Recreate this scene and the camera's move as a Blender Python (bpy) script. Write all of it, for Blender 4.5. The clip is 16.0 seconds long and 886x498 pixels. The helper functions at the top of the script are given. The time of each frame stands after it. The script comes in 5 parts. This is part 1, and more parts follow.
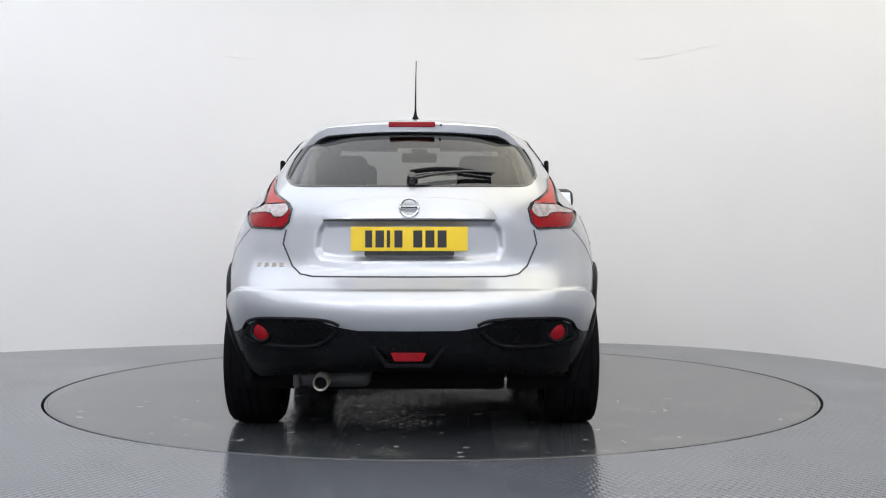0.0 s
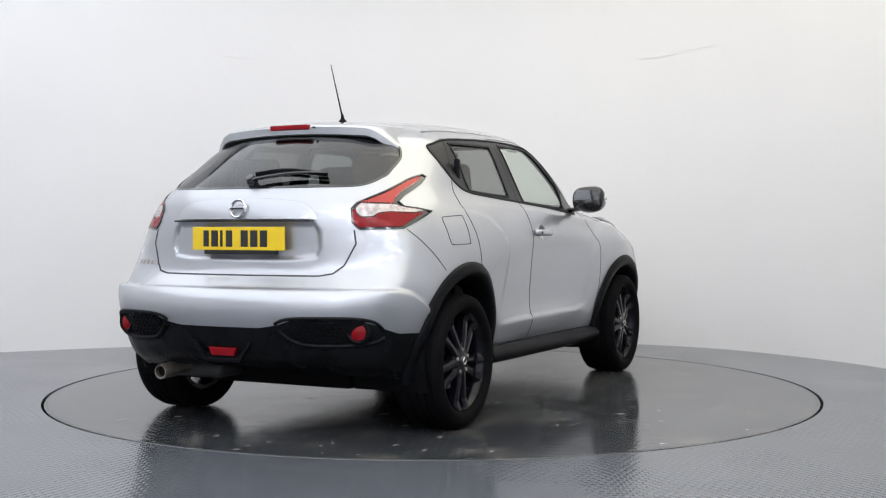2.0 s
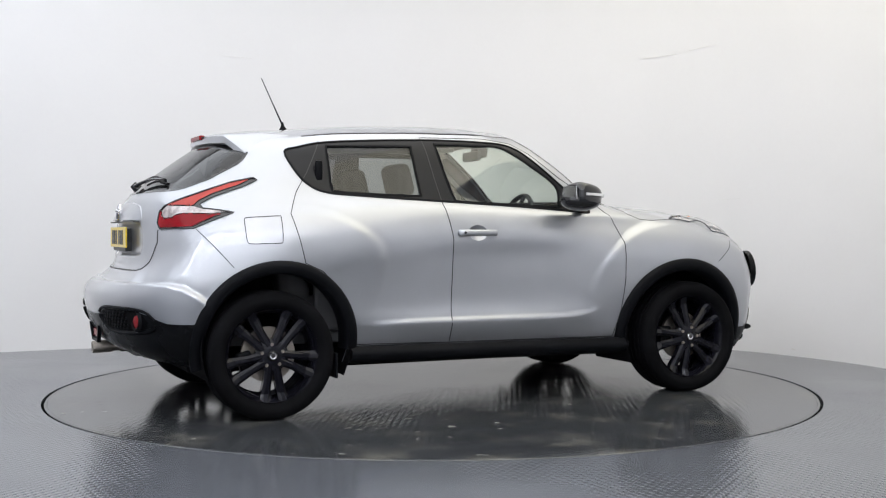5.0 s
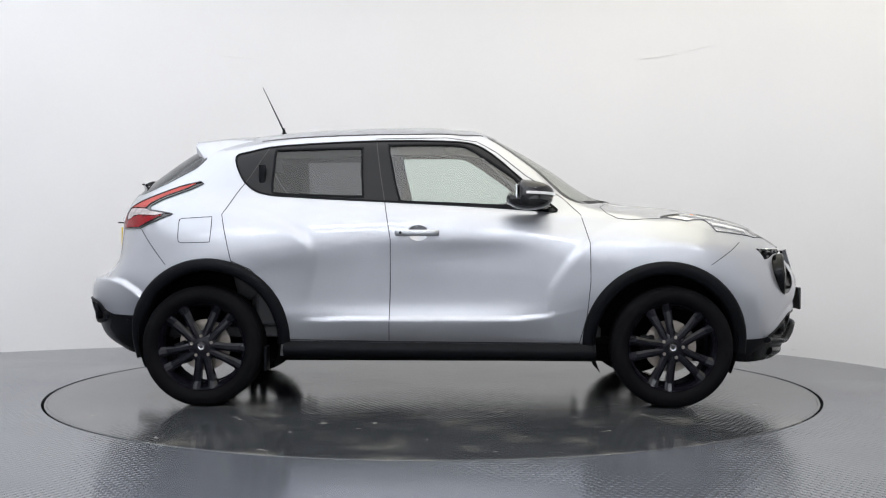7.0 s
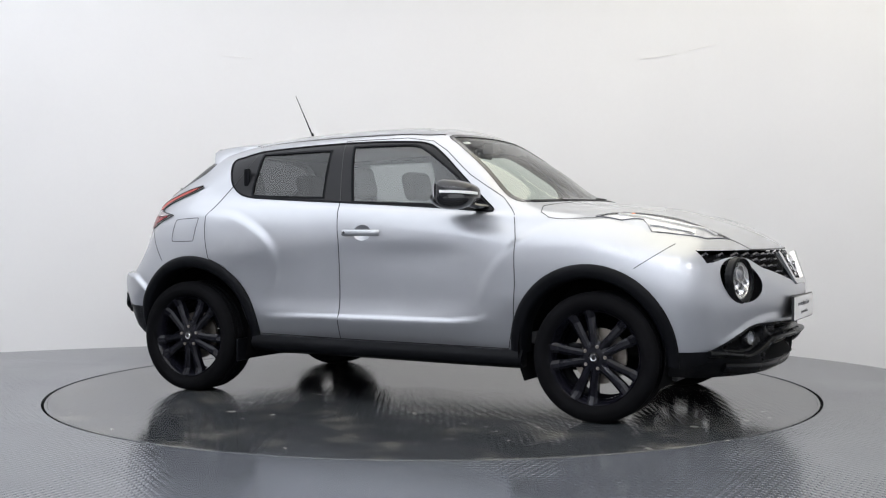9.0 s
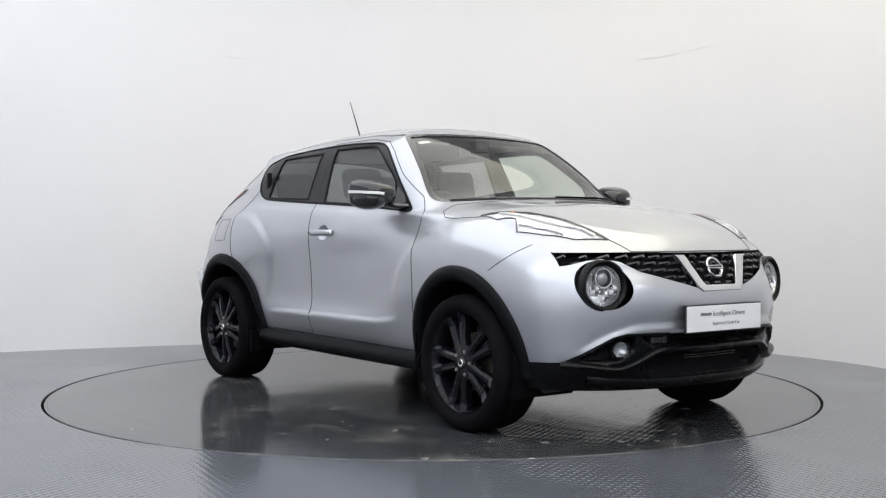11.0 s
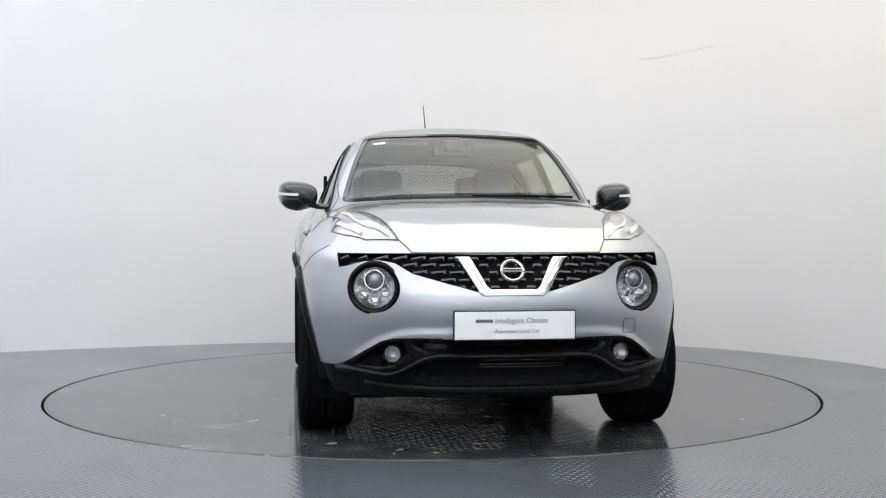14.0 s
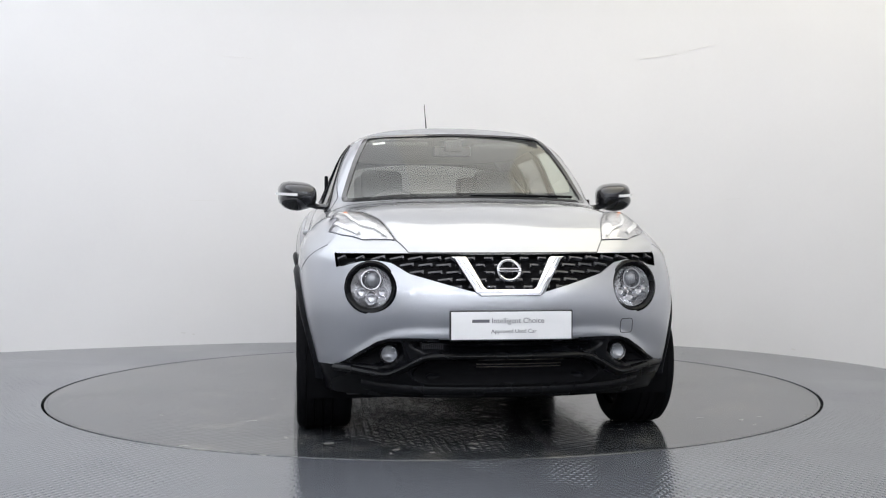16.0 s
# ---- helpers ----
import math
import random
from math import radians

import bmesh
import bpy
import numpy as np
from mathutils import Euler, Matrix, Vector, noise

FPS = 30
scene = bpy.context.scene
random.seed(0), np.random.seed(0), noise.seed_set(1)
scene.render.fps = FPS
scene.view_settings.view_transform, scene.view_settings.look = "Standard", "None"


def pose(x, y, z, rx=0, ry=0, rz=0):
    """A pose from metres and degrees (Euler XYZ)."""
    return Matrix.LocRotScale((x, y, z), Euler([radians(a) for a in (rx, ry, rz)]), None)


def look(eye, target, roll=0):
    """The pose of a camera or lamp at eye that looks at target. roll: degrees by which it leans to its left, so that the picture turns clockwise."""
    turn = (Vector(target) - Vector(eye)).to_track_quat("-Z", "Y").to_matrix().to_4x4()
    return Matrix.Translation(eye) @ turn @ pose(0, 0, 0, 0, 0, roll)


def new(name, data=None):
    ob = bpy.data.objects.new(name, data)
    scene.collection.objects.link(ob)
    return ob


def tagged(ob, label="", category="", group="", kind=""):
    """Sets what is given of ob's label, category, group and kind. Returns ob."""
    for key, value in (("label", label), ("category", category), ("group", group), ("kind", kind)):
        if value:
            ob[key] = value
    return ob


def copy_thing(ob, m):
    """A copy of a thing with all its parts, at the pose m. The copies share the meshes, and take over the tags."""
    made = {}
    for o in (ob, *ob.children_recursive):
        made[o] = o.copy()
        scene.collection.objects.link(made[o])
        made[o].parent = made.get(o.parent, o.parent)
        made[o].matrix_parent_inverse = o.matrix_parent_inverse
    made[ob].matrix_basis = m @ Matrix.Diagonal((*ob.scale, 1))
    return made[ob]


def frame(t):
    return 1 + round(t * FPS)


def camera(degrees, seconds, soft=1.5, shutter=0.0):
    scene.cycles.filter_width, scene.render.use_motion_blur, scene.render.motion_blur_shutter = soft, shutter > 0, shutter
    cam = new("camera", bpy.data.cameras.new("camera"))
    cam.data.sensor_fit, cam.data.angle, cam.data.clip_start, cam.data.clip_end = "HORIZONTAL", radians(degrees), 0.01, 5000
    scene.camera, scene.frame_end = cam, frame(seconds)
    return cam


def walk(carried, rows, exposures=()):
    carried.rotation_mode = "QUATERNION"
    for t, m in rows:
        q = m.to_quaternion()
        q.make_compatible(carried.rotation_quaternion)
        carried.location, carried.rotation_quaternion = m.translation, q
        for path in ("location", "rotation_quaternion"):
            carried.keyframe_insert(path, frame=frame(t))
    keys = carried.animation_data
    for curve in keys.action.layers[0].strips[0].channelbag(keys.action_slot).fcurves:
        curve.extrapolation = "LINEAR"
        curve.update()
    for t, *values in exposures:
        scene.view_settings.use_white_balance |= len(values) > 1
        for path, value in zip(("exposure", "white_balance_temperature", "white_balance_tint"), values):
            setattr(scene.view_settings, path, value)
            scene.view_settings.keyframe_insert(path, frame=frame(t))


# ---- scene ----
from mathutils.bvhtree import BVHTree

# ---------------------------------------------------------------- camera
cam = camera(42.085, 16.0, soft=1.15)
EYE = pose(0.0, -6.9547, 0.9547, 90 - 0.977, 0, -0.559)
walk(cam, [(0.0, EYE), (16.0, EYE)], exposures=[(0.0, 0.16, 6390, 11), (16.0, 0.16, 6390, 11)])

# ---------------------------------------------------------------- world and lamps
world = bpy.data.worlds.new("world")
scene.world = world
world.use_nodes = True
world.node_tree.nodes["Background"].inputs[0].default_value = (0.9, 0.95, 1.0, 1)
world.node_tree.nodes["Background"].inputs[1].default_value = 0.05


def area_lamp(name, at, target, sx, sy, watts, colour):
    data = bpy.data.lights.new(name, "AREA")
    data.shape, data.size, data.size_y, data.energy, data.color = "RECTANGLE", sx, sy, watts, colour
    ob = new(name, data)
    ob.matrix_world = look(at, target)
    return ob


for lamp_name, lamp_x, lamp_width, lamp_watts, lamp_colour in (
        ("ceiling_light_cool", -3.70, 3.0, 98, (0.91, 0.955, 1.0)), ("ceiling_light_white", -1.30, 1.8, 59, (0.95, 0.962, 0.955)),
        ("ceiling_light_mild", 0.40, 1.6, 54, (0.975, 0.955, 0.88)), ("ceiling_light_warm", 2.20, 2.0, 70, (1.0, 0.95, 0.76))):
    area_lamp(lamp_name, (lamp_x, -1.35, 3.98), (lamp_x, -1.35, 0), lamp_width, 6.4, lamp_watts, lamp_colour)
# Added fill above the light panels, so the spoiler has something bright to reflect.
area_lamp("ceiling_fill_front", (-0.4, -6.4, 3.98), (-0.4, -6.4, 0), 7.0, 3.0, 55, (0.92, 0.955, 1.0))
# Invented fill lamp behind the camera; it brightens wall and the car's near side.
area_lamp("fill_front", (-0.4, -8.45, 2.3), (-0.2, 2.0, 1.2), 10.0, 3.2, 72, (0.90, 0.95, 1.0))


# ---------------------------------------------------------------- materials
def material(name, colour, rough=0.5, metal=0.0, coat=0.0, spread=0.12, scale=6.0, fine=150.0, bump=0.0, rough_spread=0.08, emit=0.0, gloss=0.5):
    """A node material with colour variation at two scales, uneven gloss and a fine bump."""
    m = bpy.data.materials.new(name)
    m.use_nodes = True
    n, l = m.node_tree.nodes, m.node_tree.links
    b = n["Principled BSDF"]
    co = n.new("ShaderNodeTexCoord")
    big, small = n.new("ShaderNodeTexNoise"), n.new("ShaderNodeTexNoise")
    for tex, sc in ((big, scale), (small, fine)):
        tex.inputs["Scale"].default_value = sc
        tex.inputs["Detail"].default_value = 4
        l.new(co.outputs["Object"], tex.inputs["Vector"])
    mix = n.new("ShaderNodeMath")
    mix.operation = "MULTIPLY_ADD"
    l.new(small.outputs["Fac"], mix.inputs[0])
    mix.inputs[1].default_value = 0.4
    l.new(big.outputs["Fac"], mix.inputs[2])
    ramp = n.new("ShaderNodeMapRange")
    ramp.inputs["From Min"].default_value, ramp.inputs["From Max"].default_value = 0.4, 1.0
    ramp.inputs["To Min"].default_value, ramp.inputs["To Max"].default_value = 1 - spread, 1 + spread
    l.new(mix.outputs[0], ramp.inputs["Value"])
    vm = n.new("ShaderNodeVectorMath")
    vm.operation = "SCALE"
    vm.inputs[0].default_value = colour
    l.new(ramp.outputs[0], vm.inputs["Scale"])
    l.new(vm.outputs[0], b.inputs["Base Color"])
    rr = n.new("ShaderNodeMapRange")
    rr.inputs["To Min"].default_value, rr.inputs["To Max"].default_value = max(rough - rough_spread, 0.02), rough + rough_spread
    l.new(big.outputs["Fac"], rr.inputs["Value"])
    l.new(rr.outputs[0], b.inputs["Roughness"])
    b.inputs["Metallic"].default_value = metal
    b.inputs["Specular IOR Level"].default_value = gloss
    b.inputs["Coat Weight"].default_value = coat
    b.inputs["Coat Roughness"].default_value = 0.04
    if bump:
        bp = n.new("ShaderNodeBump")
        bp.inputs["Strength"].default_value = bump
        bp.inputs["Distance"].default_value = 0.002
        l.new(small.outputs["Fac"], bp.inputs["Height"])
        l.new(bp.outputs[0], b.inputs["Normal"])
    if emit:
        b.inputs["Emission Color"].default_value = (*colour, 1)
        b.inputs["Emission Strength"].default_value = emit
    return m


def glass(name, tint, clear, rough=0.0, base=0.07):
    """A thin pane: tinted see-through with a mirror gloss that grows at grazing angles."""
    m = bpy.data.materials.new(name)
    m.use_nodes = True
    n, l = m.node_tree.nodes, m.node_tree.links
    n.remove(n["Principled BSDF"])
    tr, gl, mx, lw = (n.new("ShaderNodeBsdfTransparent"), n.new("ShaderNodeBsdfGlossy"), n.new("ShaderNodeMixShader"), n.new("ShaderNodeLayerWeight"))
    tr.inputs[0].default_value = (*[c * clear for c in tint], 1)
    gl.inputs["Roughness"].default_value = rough
    pw, ma = n.new("ShaderNodeMath"), n.new("ShaderNodeMath")
    pw.operation, ma.operation = "POWER", "MULTIPLY_ADD"
    pw.inputs[1].default_value = 4.5
    ma.inputs[1].default_value, ma.inputs[2].default_value = 0.9 - base, base
    l.new(lw.outputs["Facing"], pw.inputs[0])
    l.new(pw.outputs[0], ma.inputs[0])
    l.new(ma.outputs[0], mx.inputs[0])
    l.new(tr.outputs[0], mx.inputs[1])
    l.new(gl.outputs[0], mx.inputs[2])
    l.new(mx.outputs[0], n["Material Output"].inputs["Surface"])
    return m


PAINT = material("silver_paint", (0.445, 0.457, 0.490), 0.41, 0.86, 1.0, 0.05, 3, 900, 0.0, 0.03)
PLASTIC = material("black_plastic", (0.005, 0.0054, 0.007), 0.42, 0, 0, 0.25, 5, 500, 0.2, 0.08, gloss=0.08)
SATIN = material("satin_black_bumper", (0.004, 0.0043, 0.0055), 0.27, 0, 0, 0.25, 5, 400, 0.1, 0.07, gloss=0.16)
GLOSS = material("gloss_black", (0.012, 0.012, 0.014), 0.10, 0, 0.5, 0.15, 6, 80, 0, 0.03)
GREYPAD = material("dark_grey_paint", (0.010, 0.010, 0.013), 0.16, 0.1, 0.4, 0.1, 6, 80, 0, 0.03)
FRAME = material("satin_black_trim", (0.010, 0.010, 0.012), 0.34, 0, 0, 0.2, 6, 200, 0, 0.05, gloss=0.25)
RUBBER = material("tyre_rubber", (0.006, 0.006, 0.007), 0.70, 0, 0, 0.3, 9, 220, 0.3, gloss=0.03)
RIM = material("dark_alloy", (0.007, 0.007, 0.011), 0.13, 0.1, 0.0, 0.15, 12, 200, 0, 0.05, gloss=0.24)
STEEL = material("brake_steel", (0.30, 0.27, 0.24), 0.42, 0.9, 0, 0.3, 20, 140)
CHROME = material("chrome", (0.64, 0.64, 0.66), 0.07, 1.0, 0, 0.04, 10, 100, 0, 0.03)
RED = material("red_lens", (0.24, 0.003, 0.008), 0.22, 0, 0.05, 0.15, 20, 160, 0, 0.04, gloss=0.2)
PINK = material("frosted_red_lens", (0.42, 0.06, 0.05), 0.3, 0, 0.05, 0.1, 20, 160, 0, 0.04, gloss=0.2)
CLEAR = material("clear_lens_reflector", (0.46, 0.41, 0.41), 0.24, 0.4, 0.2, 0.5, 45, 160, 0.4, 0.06)
SMOKE = material("lamp_reflector", (0.74, 0.74, 0.76), 0.16, 0.9, 0.3, 0.3, 40, 90, 0.9, 0.08)
RUNNER = material("running_lamp_reflector", (0.70, 0.70, 0.72), 0.20, 0.55, 0.5, 0.3, 30, 90, 0.5, 0.06)
DARK = material("dark_void", (0.006, 0.006, 0.007), 0.8, 0, 0, 0.2, gloss=0.06)
GAP = material("shut_line_gap", (0.03, 0.03, 0.032), 0.6)
WHITE = material("white_plate", (0.78, 0.78, 0.79), 0.25, 0, 0.3, 0.03)
YELLOW = material("yellow_plate", (0.80, 0.56, 0.005), 0.3, 0, 0.3, 0.05)
INK = material("plate_ink", (0.015, 0.015, 0.017), 0.4)
GREYINK = material("grey_ink", (0.13, 0.13, 0.15), 0.5)
CLOTH = material("seat_cloth", (0.075, 0.075, 0.08), 0.85, 0, 0, 0.3, 12, 300, 0.4)
LINER = material("pale_headliner", (0.55, 0.54, 0.50), 0.9, 0, 0, 0.1, 10, 300, 0.2)
TRIM = material("interior_trim", (0.035, 0.035, 0.038), 0.6, 0, 0, 0.2, 10, 300, 0.2)
SIDEGLASS = glass("clear_side_glass", (0.92, 1.0, 0.96), 0.85, base=0.11)
REARSIDE = glass("tinted_side_glass", (0.95, 0.97, 1.0), 0.34, base=0.065)
DARKGLASS = glass("tinted_glass", (0.95, 0.97, 1.0), 0.20, base=0.07)
SCREEN = glass("windscreen_glass", (0.97, 1.0, 0.93), 0.90, base=0.085)
LENS = glass("lamp_lens", (1, 1, 1), 0.94, base=0.03)


def wall_material():
    m = material("white_studio_wall", (0.82, 0.81, 0.815), 0.6, 0, 0, 0.015, 1.5, 40, 0.05)
    return m


def floor_material(name, base, stains, relief, rough):
    """Worn grey floor paint over raised tread plate: diamonds, scuffs and dull patches."""
    m = material(name, base, rough, 0, 0.0, 0.12, 1.2, 30, 0.0, 0.09)
    n, l = m.node_tree.nodes, m.node_tree.links
    b = n["Principled BSDF"]
    co = n.new("ShaderNodeTexCoord")
    mp = n.new("ShaderNodeMapping")
    mp.inputs["Scale"].default_value = (38, 20, 20)
    mp.inputs["Rotation"].default_value = (0, 0, 0.785)
    l.new(co.outputs["Object"], mp.inputs["Vector"])
    br = n.new("ShaderNodeTexVoronoi")
    br.inputs["Scale"].default_value = 1.0
    br.inputs["Randomness"].default_value = 0.06
    l.new(mp.outputs[0], br.inputs["Vector"])
    lozenge = n.new("ShaderNodeMapRange")
    lozenge.inputs["From Min"].default_value, lozenge.inputs["From Max"].default_value = 0.28, 0.46
    lozenge.inputs["To Min"].default_value, lozenge.inputs["To Max"].default_value = 1.0, 0.0
    l.new(br.outputs["Distance"], lozenge.inputs["Value"])
    wear = n.new("ShaderNodeTexNoise")
    wear.inputs["Scale"].default_value = 0.9
    wear.inputs["Detail"].default_value = 6
    l.new(co.outputs["Object"], wear.inputs["Vector"])
    mr = n.new("ShaderNodeMapRange")
    mr.inputs["From Min"].default_value, mr.inputs["From Max"].default_value = 0.42, 0.6
    mr.inputs["To Min"].default_value, mr.inputs["To Max"].default_value = relief * 0.2, relief
    l.new(wear.outputs["Fac"], mr.inputs["Value"])
    bp = n.new("ShaderNodeBump")
    bp.inputs["Distance"].default_value = 0.0025
    l.new(mr.outputs[0], bp.inputs["Strength"])
    l.new(lozenge.outputs[0], bp.inputs["Height"])
    l.new(bp.outputs[0], b.inputs["Normal"])
    if stains:
        st = n.new("ShaderNodeTexNoise")
        st.inputs["Scale"].default_value = 3.0
        st.inputs["Detail"].default_value = 9
        st.inputs["Roughness"].default_value = 0.65
        l.new(co.outputs["Object"], st.inputs["Vector"])
        sr = n.new("ShaderNodeMapRange")
        sr.inputs["From Min"].default_value, sr.inputs["From Max"].default_value = 0.52, 0.82
        l.new(st.outputs["Fac"], sr.inputs["Value"])
        mx = n.new("ShaderNodeMix")
        mx.data_type = "RGBA"
        l.new(sr.outputs[0], mx.inputs[0])
        src = b.inputs["Base Color"].links[0].from_socket
        l.new(src, mx.inputs[6])
        mx.inputs[7].default_value = (0.22, 0.21, 0.185, 1)
        fl = n.new("ShaderNodeTexNoise")
        fl.inputs["Scale"].default_value = 11.0
        fl.inputs["Detail"].default_value = 5
        l.new(co.outputs["Object"], fl.inputs["Vector"])
        fr = n.new("ShaderNodeMapRange")
        fr.inputs["From Min"].default_value, fr.inputs["From Max"].default_value = 0.66, 0.69
        fr.inputs["To Max"].default_value = 0.8
        l.new(fl.outputs["Fac"], fr.inputs["Value"])
        m2 = n.new("ShaderNodeMix")
        m2.data_type = "RGBA"
        l.new(fr.outputs[0], m2.inputs[0])
        l.new(mx.outputs[2], m2.inputs[6])
        m2.inputs[7].default_value = (0.34, 0.33, 0.31, 1)
        l.new(m2.outputs[2], b.inputs["Base Color"])
    return m


WALL = wall_material()
SCUFF = material("wall_scuff", (0.775, 0.762, 0.75), 0.6)
FLOOR = floor_material("grey_floor_paint", (0.096, 0.103, 0.120), False, 0.36, 0.15)
DISC = floor_material("grey_turntable_paint", (0.042, 0.045, 0.051), True, 0.16, 0.11)


# ---------------------------------------------------------------- mesh helpers
def mesh_object(name, verts, faces, mat, parent=None, label="", smooth=True, normals=None, crisp=False):
    me = bpy.data.meshes.new(name)
    me.from_pydata([tuple(v) for v in verts], [], [tuple(int(i) for i in f) for f in faces])
    me.materials.append(mat)
    if smooth:
        me.shade_smooth()
    me.update()
    if crisp:
        bm = bmesh.new()
        bm.from_mesh(me)
        bmesh.ops.recalc_face_normals(bm, faces=bm.faces)
        bm.to_mesh(me)
        bm.free()
        me.set_sharp_from_angle(angle=0.6)
    if normals is not None:
        me.normals_split_custom_set_from_vertices([tuple(v) for v in normals])
    ob = new(name, me)
    ob.parent = parent
    return tagged(ob, label)


def part(name, bm, mat, parent, label="", smooth=False):
    bmesh.ops.recalc_face_normals(bm, faces=bm.faces)
    me = bpy.data.meshes.new(name)
    bm.to_mesh(me)
    bm.free()
    me.materials.append(mat)
    if smooth:
        me.shade_smooth()
        me.set_sharp_from_angle(angle=0.7)
    ob = new(name, me)
    ob.parent = parent
    return tagged(ob, label)


def block(lo, hi, bevel=0.01, segments=2, m=None):
    bm = bmesh.new()
    bmesh.ops.create_cube(bm, size=1)
    for v in bm.verts:
        v.co = Vector([(a + b) / 2 + c * (b - a) for a, b, c in zip(lo, hi, v.co)])
    if bevel:
        bmesh.ops.bevel(bm, geom=list(bm.edges), offset=bevel, segments=segments, profile=0.5, affect="EDGES")
    if m:
        bm.transform(m)
    return bm


def prism(outline, m, depth, bevel=0.0):
    """A plate: outline in its own x, y, thickness along z, then placed by m."""
    bm = bmesh.new()
    f = bm.faces.new([bm.verts.new((x, y, 0)) for x, y in outline])
    r = bmesh.ops.extrude_face_region(bm, geom=[f])
    for v in r["geom"]:
        if isinstance(v, bmesh.types.BMVert):
            v.co.z += depth
    if bevel:
        top = [e for e in bm.edges if all(v.co.z > depth * 0.5 for v in e.verts)]
        bmesh.ops.bevel(bm, geom=top, offset=bevel, segments=2, profile=0.5, affect="EDGES")
    bm.transform(m)
    return bm


def lathe(profile, steps=48, m=None, close=False):
    """Turn (radius, along) pairs round the y axis."""
    bm = bmesh.new()
    rings = []
    for k in range(steps):
        a = 2 * math.pi * k / steps
        rings.append([bm.verts.new((r * math.cos(a), y, r * math.sin(a))) for r, y in profile])
    count = len(profile)
    for k in range(steps):
        p, q = rings[k], rings[(k + 1) % steps]
        for i in range(count if close else count - 1):
            j = (i + 1) % count
            bm.faces.new((p[i], p[j], q[j], q[i]))
    bmesh.ops.remove_doubles(bm, verts=bm.verts, dist=1e-5)
    if m:
        bm.transform(m)
    return bm


def spline(points, steps, closed=False):
    """Catmull-Rom through the points."""
    p = [np.array(q, float) for q in points]
    n = len(p)
    out = []
    for i in range(n if closed else n - 1):
        a, b, c, d = ((p[(i + k) % n] for k in (-1, 0, 1, 2)) if closed else (p[max(i - 1, 0)], p[i], p[i + 1], p[min(i + 2, n - 1)]))
        for k in range(steps):
            t = k / steps
            out.append(0.5 * (2 * b + (c - a) * t + (2 * a - 5 * b + 4 * c - d) * t * t + (3 * b - a - 3 * c + d) * t ** 3))
    if not closed:
        out.append(p[-1])
    return out


def sweep(path, section, up=(0, 0, 1), closed=False, taper=None):
    """A bar: the section (side, up) carried along the path."""
    bm = bmesh.new()
    n = len(path)
    path = [Vector(p) for p in path]
    rings = []
    for i, p in enumerate(path):
        a, b = (path[(i - 1) % n], path[(i + 1) % n]) if closed else (path[max(i - 1, 0)], path[min(i + 1, n - 1)])
        t = (b - a).normalized()
        side = t.cross(Vector(up)).normalized()
        top = side.cross(t)
        k = taper[i] if taper else 1.0
        rings.append([bm.verts.new(p + side * (s * k) + top * (u * k)) for s, u in section])
    m = len(section)
    for i in range(n if closed else n - 1):
        p, q = rings[i], rings[(i + 1) % n]
        for j in range(m):
            bm.faces.new((p[j], p[(j + 1) % m], q[(j + 1) % m], q[j]))
    if not closed:
        bm.faces.new(rings[0])
        bm.faces.new(rings[-1])
    return bm


def oval(a, b, n=10):
    return [(a * math.cos(2 * math.pi * k / n), b * math.sin(2 * math.pi * k / n)) for k in range(n)]


# ---------------------------------------------------------------- the studio
HUB = (0.009, 0.026)  # the middle of the turntable


